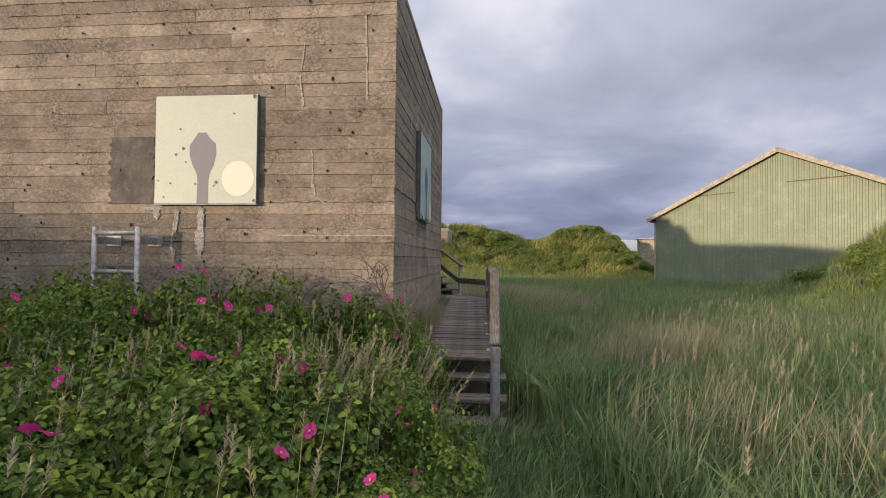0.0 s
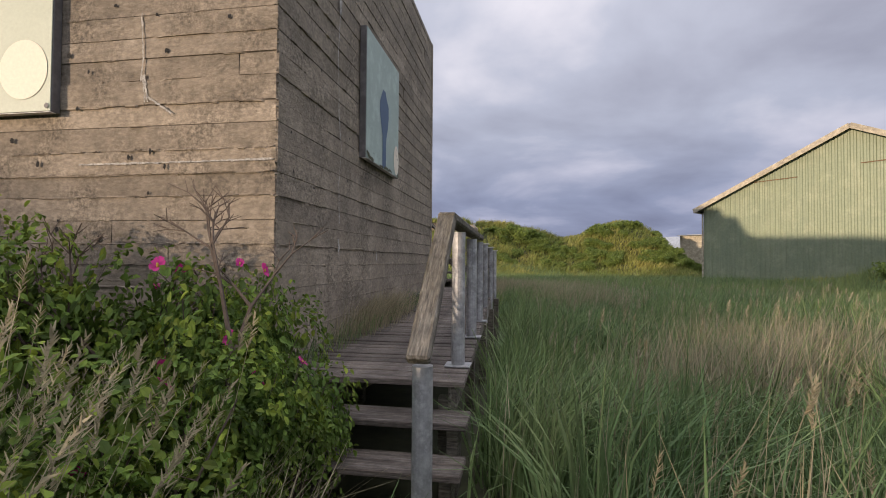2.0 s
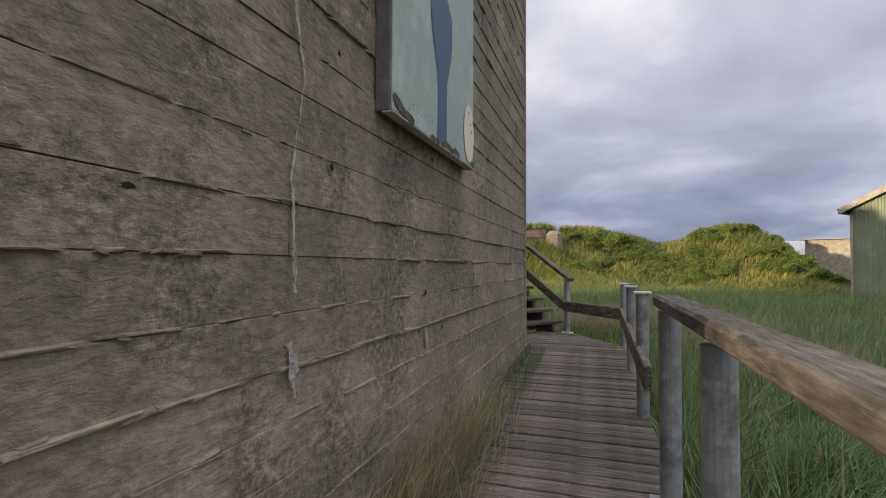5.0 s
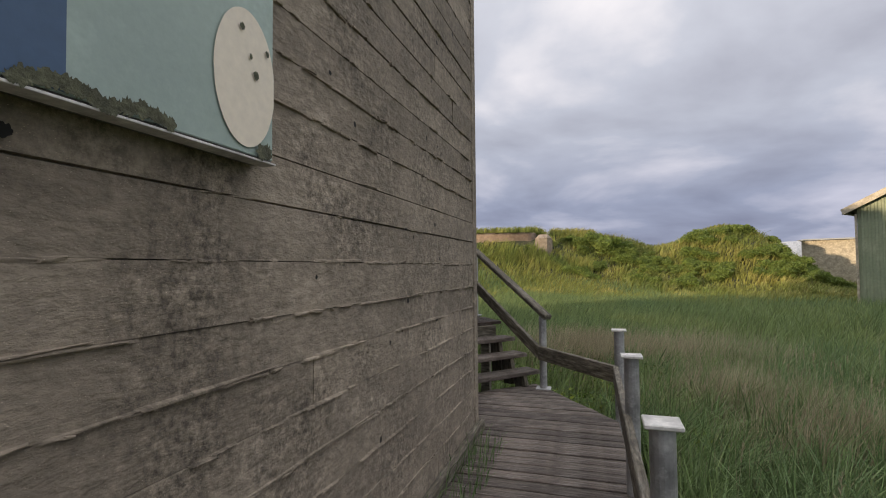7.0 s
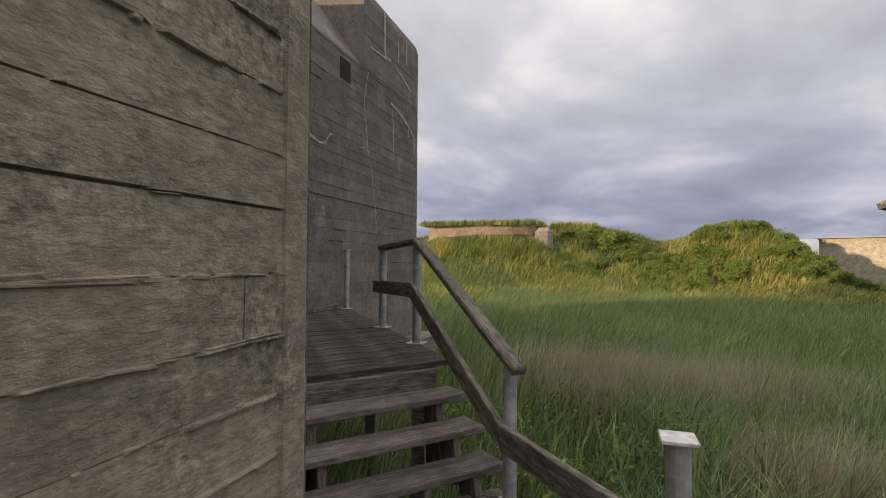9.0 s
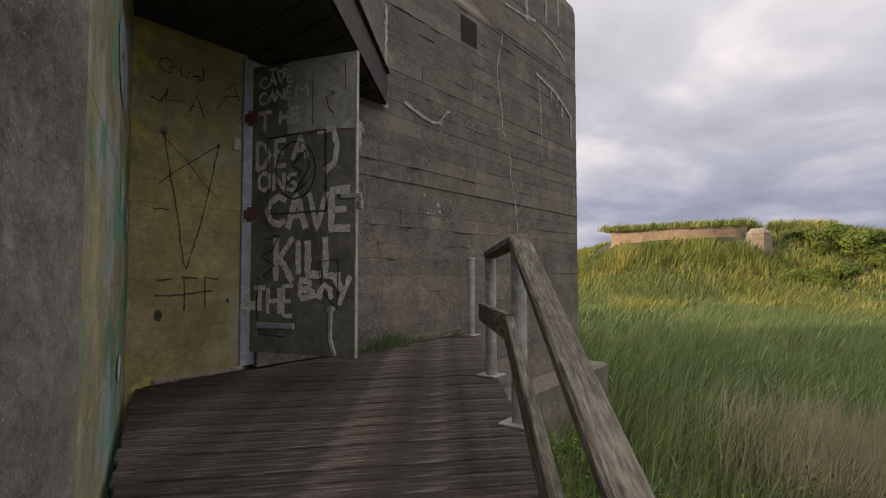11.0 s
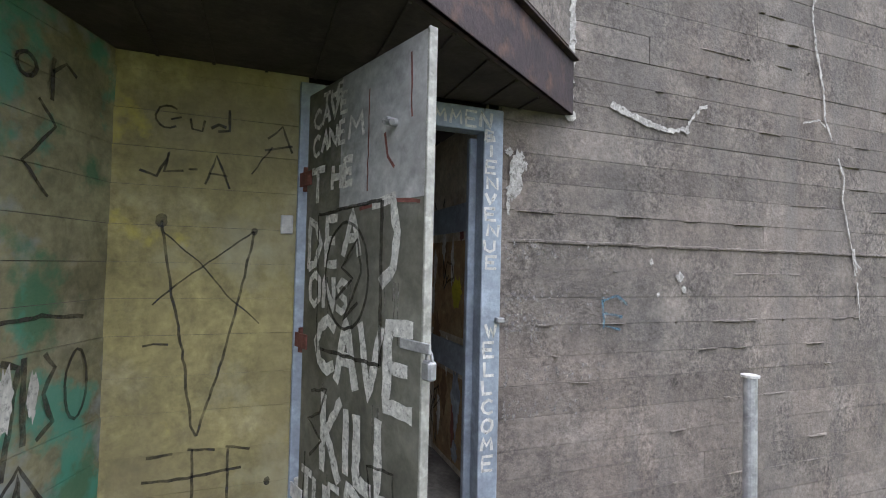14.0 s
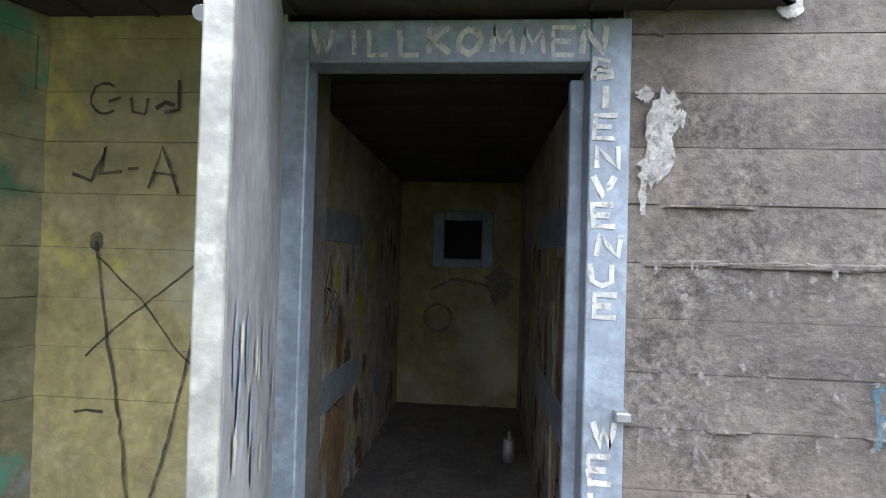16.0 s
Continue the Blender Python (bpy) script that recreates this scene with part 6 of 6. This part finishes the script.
# reed grass in the low field: close, middle, far
x, y = scatter(150000, 0.9, 8.5, -7, 13, lambda x, y: patchy(x, y, 1.7, 1.0) + G.uniform(-0.6, 0.6, len(x)) > -0.15)
stuff("field_grass", blades("field_grass", x, y, ground_np(x, y) - 0.02, G.uniform(0.28, 0.8, len(x)) * (1 + 0.12 * patchy(x, y, 1.3, 2.0)), G.uniform(0.008, 0.017, len(x)), G.uniform(0.15, 0.95, len(x)), M["grass"], G), "tall grey-green reed grass beside the boardwalk")
x, y = scatter(75000, -2.5, 24, -2, 30, lambda x, y: (x > 7) | (y > 11))
stuff("field_grass", blades("field_grass", x, y, ground_np(x, y) - 0.02, G.uniform(0.35, 0.75, len(x)), G.uniform(0.014, 0.03, len(x)), G.uniform(0.15, 0.6, len(x)), M["meadow"], G), "tall grey-green grass across the field")
x, y = scatter(26000, 7, 30, -25, 8)
stuff("field_grass", blades("field_grass", x, y, ground_np(x, y) - 0.02, G.uniform(0.4, 0.8, len(x)), G.uniform(0.014, 0.03, len(x)), G.uniform(0.15, 0.6, len(x)), M["meadow"], G), "tall grass at the field's side")
x, y = scatter(30000, -4, 3, 7, 30)
stuff("field_grass", blades("field_grass", x, y, ground_np(x, y) - 0.02, G.uniform(0.3, 0.7, len(x)), G.uniform(0.012, 0.025, len(x)), G.uniform(0.15, 0.6, len(x)), M["meadow"], G), "green grass beyond the landing")
x = G.uniform(0.45, 2.2, 15000); y = G.uniform(-8, -0.95, 15000)
stuff("trodden_grass", blades("trodden_grass", x, y, ground_np(x, y) - 0.01, G.uniform(0.08, 0.42, 15000), G.uniform(0.006, 0.013, 15000), G.uniform(0.3, 0.9, 15000), M["grass"], G), "short trodden grass on the way to the steps")
x, y = scatter(26000, -16, 4, 13.4, 36)
stuff("field_grass", blades("field_grass", x, y, ground_np(x, y) - 0.02, G.uniform(0.3, 0.7, len(x)), G.uniform(0.03, 0.06, len(x)), G.uniform(0.15, 0.6, len(x)), M["meadow"], G), "green grass below the dune")
# tussocks: blades fanning out from shared roots, over the close field
def tussocks(name, n, per, x0, x1, y0, y1, h0, h1, wmax, material, label, keep=None):
    cx, cy = scatter(n, x0, x1, y0, y1, keep)
    m = len(cx)
    hh = np.repeat(G.uniform(h0, h1, m), per) * G.uniform(0.55, 1.05, m * per)
    ox, oy = G.normal(0, 0.055, m * per), G.normal(0, 0.055, m * per)
    tx, ty = np.repeat(G.normal(0.10, 0.16, m), per), np.repeat(G.normal(0.08, 0.16, m), per)
    x, y = np.repeat(cx, per) + ox, np.repeat(cy, per) + oy
    ok = ~on_boards(x, y) & ~near_walk(x, y) & ~inside_bunker(x, y)
    x, y, hh = x[ok], y[ok], hh[ok]
    dx, dy = (ox * 3.6 + tx)[ok] * hh, (oy * 3.6 + ty)[ok] * hh
    k = len(x)
    a = G.uniform(0, np.pi, k)
    s = np.stack([np.cos(a), np.sin(a), 0 * a], -1) * (G.uniform(0.5, 1, k) * wmax / 2)[:, None]
    p = np.stack([x, y, ground_np(x, y) - 0.02], -1)
    bend = G.uniform(0.5, 1.0, k) * np.hypot(dx, dy)
    mid = p + np.stack([dx * 0.4, dy * 0.4, hh * 0.62], -1)
    tip = p + np.stack([dx * 1.25, dy * 1.25, hh - bend * 0.5], -1)
    v = np.stack([p - s, p + s, mid + s * 0.8, mid - s * 0.8, tip + s * 0.1, tip - s * 0.1], 1).reshape(-1, 3)
    i = np.arange(k)[:, None] * 6
    f = np.concatenate([i + np.array([[0, 1, 2, 3]]), i + np.array([[3, 2, 4, 5]])])
    stuff(name, raw(name, v, f, material), label)


tussocks("sedge_tussocks", 1500, 34, 1.25, 7.5, -6.5, 12, 0.55, 0.95, 0.016, M["sedge"], "grey-green sedge tussocks bending in the wind")
tussocks("sedge_tussocks", 900, 30, 5, 16, -4, 22, 0.5, 0.9, 0.02, M["meadow"], "lighter green tussocks across the meadow")
tussocks("dry_tussocks", 330, 40, 1.5, 9, -4, 12, 0.6, 0.95, 0.007, M["straw"], "tussocks of pale dry straw", lambda x, y: patchy(x, y, 0.8, 1.4) > 0.6)
# dry straw stands
x, y = scatter(8000, 1.3, 11, -3, 16, lambda x, y: patchy(x, y, 0.55, 0.4) > 0.75)
stuff("dry_straw", blades("dry_straw", x, y, ground_np(x, y), G.uniform(0.5, 0.9, len(x)), G.uniform(0.003, 0.007, len(x)), G.uniform(0.05, 0.45, len(x)), M["straw"], G), "pale dry straw standing in the grass")
for cx_, cy_, cr_, cn_ in ((1.2, 10.6, 0.6, 4200), (2.3, 11.2, 0.8, 3000), (0.5, 11.8, 0.6, 1800), (2.9, -1.6, 0.45, 420), (3.7, -2.3, 0.5, 420), (4.6, 3.0, 0.9, 1800), (3.0, 1.2, 0.4, 1100), (3.9, 1.6, 0.5, 1300), (2.4, 8.2, 0.45, 1500), (2.9, 6.9, 0.4, 1200)):
    x, y = G.normal(cx_, cr_, cn_), G.normal(cy_, cr_ * 0.7, cn_)
    stuff("dry_straw", blades("dry_straw", x, y, ground_np(x, y), G.uniform(0.5, 0.92, cn_), G.uniform(0.005, 0.010, cn_), G.uniform(0.1, 0.45, cn_), M["straw"], G), "stand of pale leaning straw")
x, y = scatter(1100, 1.6, 8, -6, 10, lambda x, y: patchy(x, y, 0.9, 3.0) > -0.5)
stuff("seed_heads", heads("seed_heads", x, y, ground_np(x, y), G.uniform(0.5, 0.85, len(x)), G.uniform(0.05, 0.4, len(x)), M["straw"], G, 0.12), "pale flowering grass heads")
# dune grass and scrub
for n, x0, x1, y0, y1 in ((90000, -26, 24, 28, 50), (16000, 13, 26, 7, 22)):
    x, y = scatter(n, x0, x1, y0, y1, lambda x, y: ~((x > -14) & (x < -3) & (y > 40.2) & (y < 47)))
    hh = G.uniform(0.3, 0.65, len(x)) * np.where(patchy(x, y, 0.35, 2.0) > 0.2, 1.3, 0.8)
    stuff("dune_grass", blades("dune_grass", x, y, ground_np(x, y) - 0.02, hh, G.uniform(0.04, 0.085, len(x)), G.uniform(0.2, 0.8, len(x)), M["dune"], G), "yellow-green grass on the dunes")
x, y = G.uniform(-14.5, 0.5, 3600), G.uniform(37.4, 39.4, 3600)
stuff("dune_grass", blades("dune_grass", x, y, ground_np(x, y) - 0.02, G.uniform(0.5, 1.25, len(x)) * (0.75 + 0.35 * patchy(x, y, 1.1, 0.7)).clip(0.3), G.uniform(0.03, 0.07, len(x)), G.uniform(0.1, 0.5, len(x)), M["dune"], G), "tall golden grass in front of the old bunker")
x, y = G.uniform(-13.0, -3.6, 5500), G.uniform(40.2, 46.5, 5500)
stuff("dune_grass", blades("dune_grass", x, y, 4.25 + 0 * x, G.uniform(0.3, 0.65, len(x)), G.uniform(0.04, 0.08, len(x)), G.uniform(0.2, 0.7, len(x)), M["dune"], G), "grass growing on the old bunker roof")


def leaf_cloud(name, centres, normals, size, material, rng, fold=0.25):
    """Small folded leaves, four points round a midrib each."""
    n = len(centres)
    a = rng.normal(size=(n, 3)); a[:, 2] *= 0.5
    nn = normals + rng.normal(0, 0.55, (n, 3))
    nn /= np.linalg.norm(nn, axis=1)[:, None]
    u = np.cross(nn, a); u /= np.linalg.norm(u, axis=1)[:, None] + 1e-9
    v = np.cross(nn, u)
    s = size[:, None]
    tip, tail = centres + u * s, centres - u * s
    m0, m1 = centres - u * s * 0.35, centres + u * s * 0.4
    w = v * s * 0.62
    lift = nn * s * fold
    V = np.stack([tail, m0 + w + lift, m1 + w * 0.9 + lift, tip, m1 - w * 0.9 + lift, m0 - w + lift], 1).reshape(-1, 3)
    i = np.arange(n)[:, None] * 6
    F = np.concatenate([i + np.array([[0, 3, 2, 1]]), i + np.array([[0, 5, 4, 3]])])
    return raw(name, V, F, material)


def bush_cloud(rng, n, r, h, lobes=9):
    """Points of a lumpy bush: leaf sprays on the skin of several lobes."""
    c = np.stack([rng.uniform(-r, r, lobes) * 0.62, rng.uniform(-r, r, lobes) * 0.62, rng.uniform(0.35, 0.78, lobes) * h], -1)
    rad = rng.uniform(0.28, 0.5, lobes) * r
    k = rng.integers(0, lobes, n)
    d = rng.normal(size=(n, 3)); d[:, 2] = np.abs(d[:, 2]) * 0.9 - 0.25
    d /= np.linalg.norm(d, axis=1)[:, None]
    p = c[k] + d * rad[k][:, None] * rng.uniform(0.55, 1.1, n)[:, None] ** 0.6
    low = rng.random(n) < 0.22
    p[low, 2] *= rng.uniform(0.1, 0.9, low.sum())
    return p, d


def sprays(rng, p, d, k=5, gap=0.03):
    """Compound leaves: k leaflets along a short stalk at each point."""
    n = len(p)
    a = rng.normal(size=(n, 3)); a /= np.linalg.norm(a, axis=1)[:, None]
    P, D = [], []
    b = np.cross(d, a)
    for j in range(k):
        side_ = 0 if j == k - 1 else (1 if j % 2 else -1)
        P.append(p + a * gap * (j // 2 + (1 if side_ == 0 else 0)) + b * gap * 0.8 * side_)
        D.append(d)
    return np.concatenate(P), np.concatenate(D)


def flower_mesh():
    bm = bmesh.new()
    for i in range(5):
        a = i * 2 * math.pi / 5
        rows = []
        for f, w, z in ((0.004, 0.004, 0.0), (0.018, 0.014, 0.005), (0.032, 0.019, 0.012), (0.040, 0.012, 0.011)):
            rows.append([bm.verts.new((math.cos(a) * f - math.sin(a) * s, math.sin(a) * f + math.cos(a) * s, z + abs(s) * 0.25)) for s in (-w, 0, w)])
        for p, q in zip(rows[:-1], rows[1:]):
            for j in (0, 1):
                bm.faces.new((p[j], p[j + 1], q[j + 1], q[j]))
    return finish(bm, "flower", M["petal"], True)


FLOWER = flower_mesh()
bm = bmesh.new(); bmesh.ops.create_uvsphere(bm, u_segments=8, v_segments=5, radius=0.008); PISTIL = finish(bm, "pistil", M["pistil"], True)


def make_bush(seed, r, h, n, flowers, bare=0):
    rng = np.random.default_rng(seed)
    t = thing("rose_bush", "wild rose bush with bright green leaves" + (" and magenta flowers" if flowers else ""), "bush", "rose bushes by the bunker")
    p, d = bush_cloud(rng, n, r, h)
    P, D = sprays(rng, p, d)
    ob = new("foliage", leaf_cloud("foliage", P, D + np.array([0, 0, 0.6]), rng.uniform(0.012, 0.027, len(P)), M["rose"], rng)); ob.parent = t
    bm = bmesh.new()
    for k in range(12 + bare):
        a = rng.uniform(0, 6.28); e = rng.uniform(0.3, 0.95) * r
        top = Vector((math.cos(a) * e, math.sin(a) * e, h * rng.uniform(0.5, 0.85)))
        mid = top * 0.5 + Vector((rng.normal(0, 0.06), rng.normal(0, 0.06), 0.05))
        tube(bm, (0, 0, 0), mid, 0.008, 5, 0.006); tube(bm, mid, top, 0.006, 5, 0.002)
        for q in range(2):
            tube(bm, mid.lerp(top, 0.4 + 0.3 * q), mid.lerp(top, 0.5 + 0.3 * q) + Vector(rng.normal(0, 0.09, 3)), 0.003, 4, 0.001)
    part("stem", bm, M["twig"], t)
    for k in range(flowers):
        i = rng.integers(0, len(p))
        while d[i, 2] < 0.3 or p[i, 2] < 0.72 * h:
            i = rng.integers(0, len(p))
        m = Matrix.Translation(p[i] + d[i] * 0.09) @ Vector(d[i] + np.array([0, -0.5, 0.2])).to_track_quat("Z", "Y").to_matrix().to_4x4()
        fl = child("flower", FLOWER, t, m)
        child("pistil", PISTIL, fl, Matrix.Translation((0, 0, 0.008)))
    return t


VAR = [make_bush(1, 0.55, 0.95, 860, 2), make_bush(2, 0.6, 1.0, 920, 1), make_bush(3, 0.5, 0.85, 760, 3), make_bush(4, 0.55, 1.05, 720, 0)]
rr = random.Random(17)
spots = []
yy = -5.2
while yy < -0.35:
    xx = -5.3 + rr.uniform(-0.2, 0.2)
    lim = 0.05 if yy > -1.6 else 0.42 if yy > -3.7 else 0.1
    while xx < lim:
        spots.append((xx + rr.uniform(-0.15, 0.15), yy + rr.uniform(-0.15, 0.15)))
        xx += 0.52
    yy += 0.52
first = set()
EDGE = {(0.3, -1.25): 0.42, (0.42, -1.75): 0.3, (0.5, -2.3): 0.16, (0.22, -0.85): 0.5, (0.55, -2.9): 0.1, (0.08, -0.5): 0.62, (0.42, -0.62): 0.36, (0.62, -1.9): 0.02, (0.7, -2.6): 0.04, (0.7, -3.4): 0.05, (0.0, -0.34): 0.7, (0.72, -2.95): 0.3, (0.72, -3.45): 0.28, (0.66, -2.4): 0.34, (0.58, -3.95): 0.3, (0.45, -4.4): 0.3}
spots += list(EDGE)
for i, (bx, by) in enumerate(spots):
    top = 0.22 + 0.62 * max(0.0, min(1.0, (by + 4.6) / 3.8))
    if bx > -0.5:
        top -= 0.28 * min(1.0, (bx + 0.5) / 0.9)
    top += rr.choice((-0.22, -0.12, -0.04, 0.04, 0.12)) + (0.1 * rr.random() if by > -1.4 else 0)
    if rr.random() < 0.07 and (bx, by) not in EDGE:
        continue
    top = EDGE.get((bx, by), top)
    k = rr.randrange(4)
    g = gz(bx, by) - 0.05
    s = (top - g) / (0.95, 1.0, 0.85, 1.05)[k]
    m = pose(bx, by, g, 0, 0, rr.uniform(0, 360))
    if k not in first:
        first.add(k)
        VAR[k].matrix_basis = m @ Matrix.Diagonal((1, 1, s, 1))
    else:
        ob = copy_thing(VAR[k], m)
        w = (0.55 if by > -0.4 else 0.68) if (bx, by) in EDGE else rr.uniform(0.85, 1.1)
        ob.scale = (w, w * rr.uniform(0.9, 1.1), s)

# grasses and dead stalks between the roses
x = G.uniform(-5, 0.45, 520); y = G.uniform(-5.2, -1.3, 520)
stuff("seed_heads", heads("seed_heads", x, y, ground_np(x, y), 0.7 + 0.45 * np.clip((y + 4.6) / 4, 0, 1) + G.uniform(-0.15, 0.2, 520), G.uniform(0.05, 0.3, 520), M["straw"], G, 0.12), "pale grass heads rising through the roses")
x = G.uniform(-0.6, 0.35, 130); y = G.uniform(-2.5, -1.7, 130)
stuff("seed_heads", heads("seed_heads", x, y, ground_np(x, y), G.uniform(0.75, 1.08, 130), G.uniform(0.3, 0.7, 130), M["straw"], G, 0.17), "drooping pale grass heads beside the steps")
x = G.uniform(0.1, 0.75, 900); y = G.uniform(-3.4, -1.0, 900)
stuff("dry_straw", blades("dry_straw", x, y, ground_np(x, y), G.uniform(0.4, 0.75, 900), G.uniform(0.004, 0.008, 900), G.uniform(0.2, 0.8, 900), M["straw"], G), "straw-coloured grass at the foot of the steps")
x = np.abs(G.normal(0.04, 0.11, 1500)) + 0.02; y = G.normal(2.0, 0.5, 1500)
stuff("wall_grass", blades("wall_grass", x, y, 0.15 + 0 * x, G.uniform(0.12, 0.42, 1500), G.uniform(0.003, 0.007, 1500), G.uniform(0.1, 0.7, 1500), M["straw"], G), "dry grass sprouting along the wall's foot")
x = G.uniform(0.03, 0.25, 700); y = G.uniform(0.0, 4.9, 700)
stuff("wall_grass", blades("wall_grass", x, y, 0.12 + 0.03 * y, G.uniform(0.06, 0.25, 700), G.uniform(0.003, 0.007, 700), G.uniform(0.1, 0.7, 700), M["grass"], G), "thin green grass along the wall's foot")
x = -2.66 + np.abs(G.normal(0, 0.08, 500)); y = G.normal(8.85, 0.16, 500)
stuff("wall_grass", blades("wall_grass", x, y, 0.86 + 0 * x, G.uniform(0.06, 0.2, 500), G.uniform(0.003, 0.006, 500), G.uniform(0.1, 0.7, 500), M["grass"], G), "tuft of green grass by the door sill")

# leafless twiggy bush at the corner
rr = random.Random(31)


def branch(a, d, ln, r, depth):
    b = a + d * ln
    tube(bm, a, b, r, 5, r * 0.65)
    if depth:
        for k in range(rr.choice((2, 3))):
            q = (d + Vector((rr.uniform(-.95, .95), rr.uniform(-.6, .6), rr.uniform(-.35, .35)))).normalized()
            branch(b, q, (ln * 0.5 if depth == 5 else ln) * rr.uniform(0.55, 0.85), r * 0.66, depth - 1)


for sx_, sy_, hh_ in ((0.16, -0.88, 0.86), (-0.72, -0.6, 0.74), (-1.15, -0.5, 0.6)):
    bare = thing("bare_shrub", "leafless grey twiggy shrub beside the bunker corner", "shrub")
    bm = bmesh.new()
    branch(Vector((sx_, sy_, gz(sx_, sy_))), Vector((0.12, 0.05, 1)).normalized(), hh_, 0.021, 5)
    part("twig", bm, M["twig"], bare)

# scrub on the dunes and along the ditch
def make_shrub(seed, r, h, n):
    rng = np.random.default_rng(seed)
    t = thing("shrub", "dense dark green shrub on the dune", "shrub", "dune shrubs")
    p, d = bush_cloud(rng, n, r, h, 14)
    ob = new("foliage", leaf_cloud("foliage", p, d, rng.uniform(0.05, 0.11, n), M["shrub"], rng)); ob.parent = t
    bm = bmesh.new()
    for k in range(7):
        a = rng.uniform(0, 6.28)
        tube(bm, (0, 0, -0.2), (math.cos(a) * r * 0.5, math.sin(a) * r * 0.5, h * 0.7), 0.04, 6, 0.012)
    part("stem", bm, M["twig"], t)
    return t


SV = [make_shrub(41, 1.3, 1.2, 2600), make_shrub(42, 1.1, 1.5, 2600)]
rr = random.Random(9)
places = [(1.7, 41.5, 1.0), (0.6, 42.3, .8), (-0.4, 42, .75), (-1.5, 42, .6), (2.6, 42.5, .7), (4.5, 42, .5)]
places += [(rr.uniform(6.5, 15.5), rr.uniform(37.5, 43.5), rr.uniform(0.55, 0.8)) for k in range(42)] + [(rr.uniform(-1, 7), rr.uniform(36.5, 42), rr.uniform(0.5, 0.75)) for k in range(26)]
places += [(rr.uniform(14.0, 20), rr.uniform(10.5, 16), rr.uniform(0.5, 0.7)) for k in range(30)]
for i, (x_, y_, s) in enumerate(places):
    m = pose(x_, y_, gz(x_, y_) - 0.15, 0, 0, rr.uniform(0, 360))
    if i < 2:
        SV[i].matrix_basis = m @ Matrix.Scale(s, 4)
    else:
        ob = copy_thing(SV[i % 2], m)
        ob.scale = (s, s, s * 0.8)
# leafy weeds beside the stairs
rng = np.random.default_rng(77)
n = 9000
x = rng.uniform(-1.9, 2.2, n); y = rng.uniform(6.6, 10.5, n)
ok = (~inside_bunker(x, y)) & ((x * 0.773 + y * 0.635) > 5.1) & (y > 6.2)
x, y = x[ok], y[ok]
p = np.stack([x, y, ground_np(x, y) + rng.uniform(0.05, 0.55, len(x)) * (0.6 + 0.4 * np.sin(x * 3) * np.cos(y * 2.4))], -1)
stuff("weeds", leaf_cloud("weeds", p, np.tile([0, 0, 1.0], (len(p), 1)), rng.uniform(0.015, 0.035, len(p)), M["rose"], rng), "low leafy weeds below the landing", "weeds")
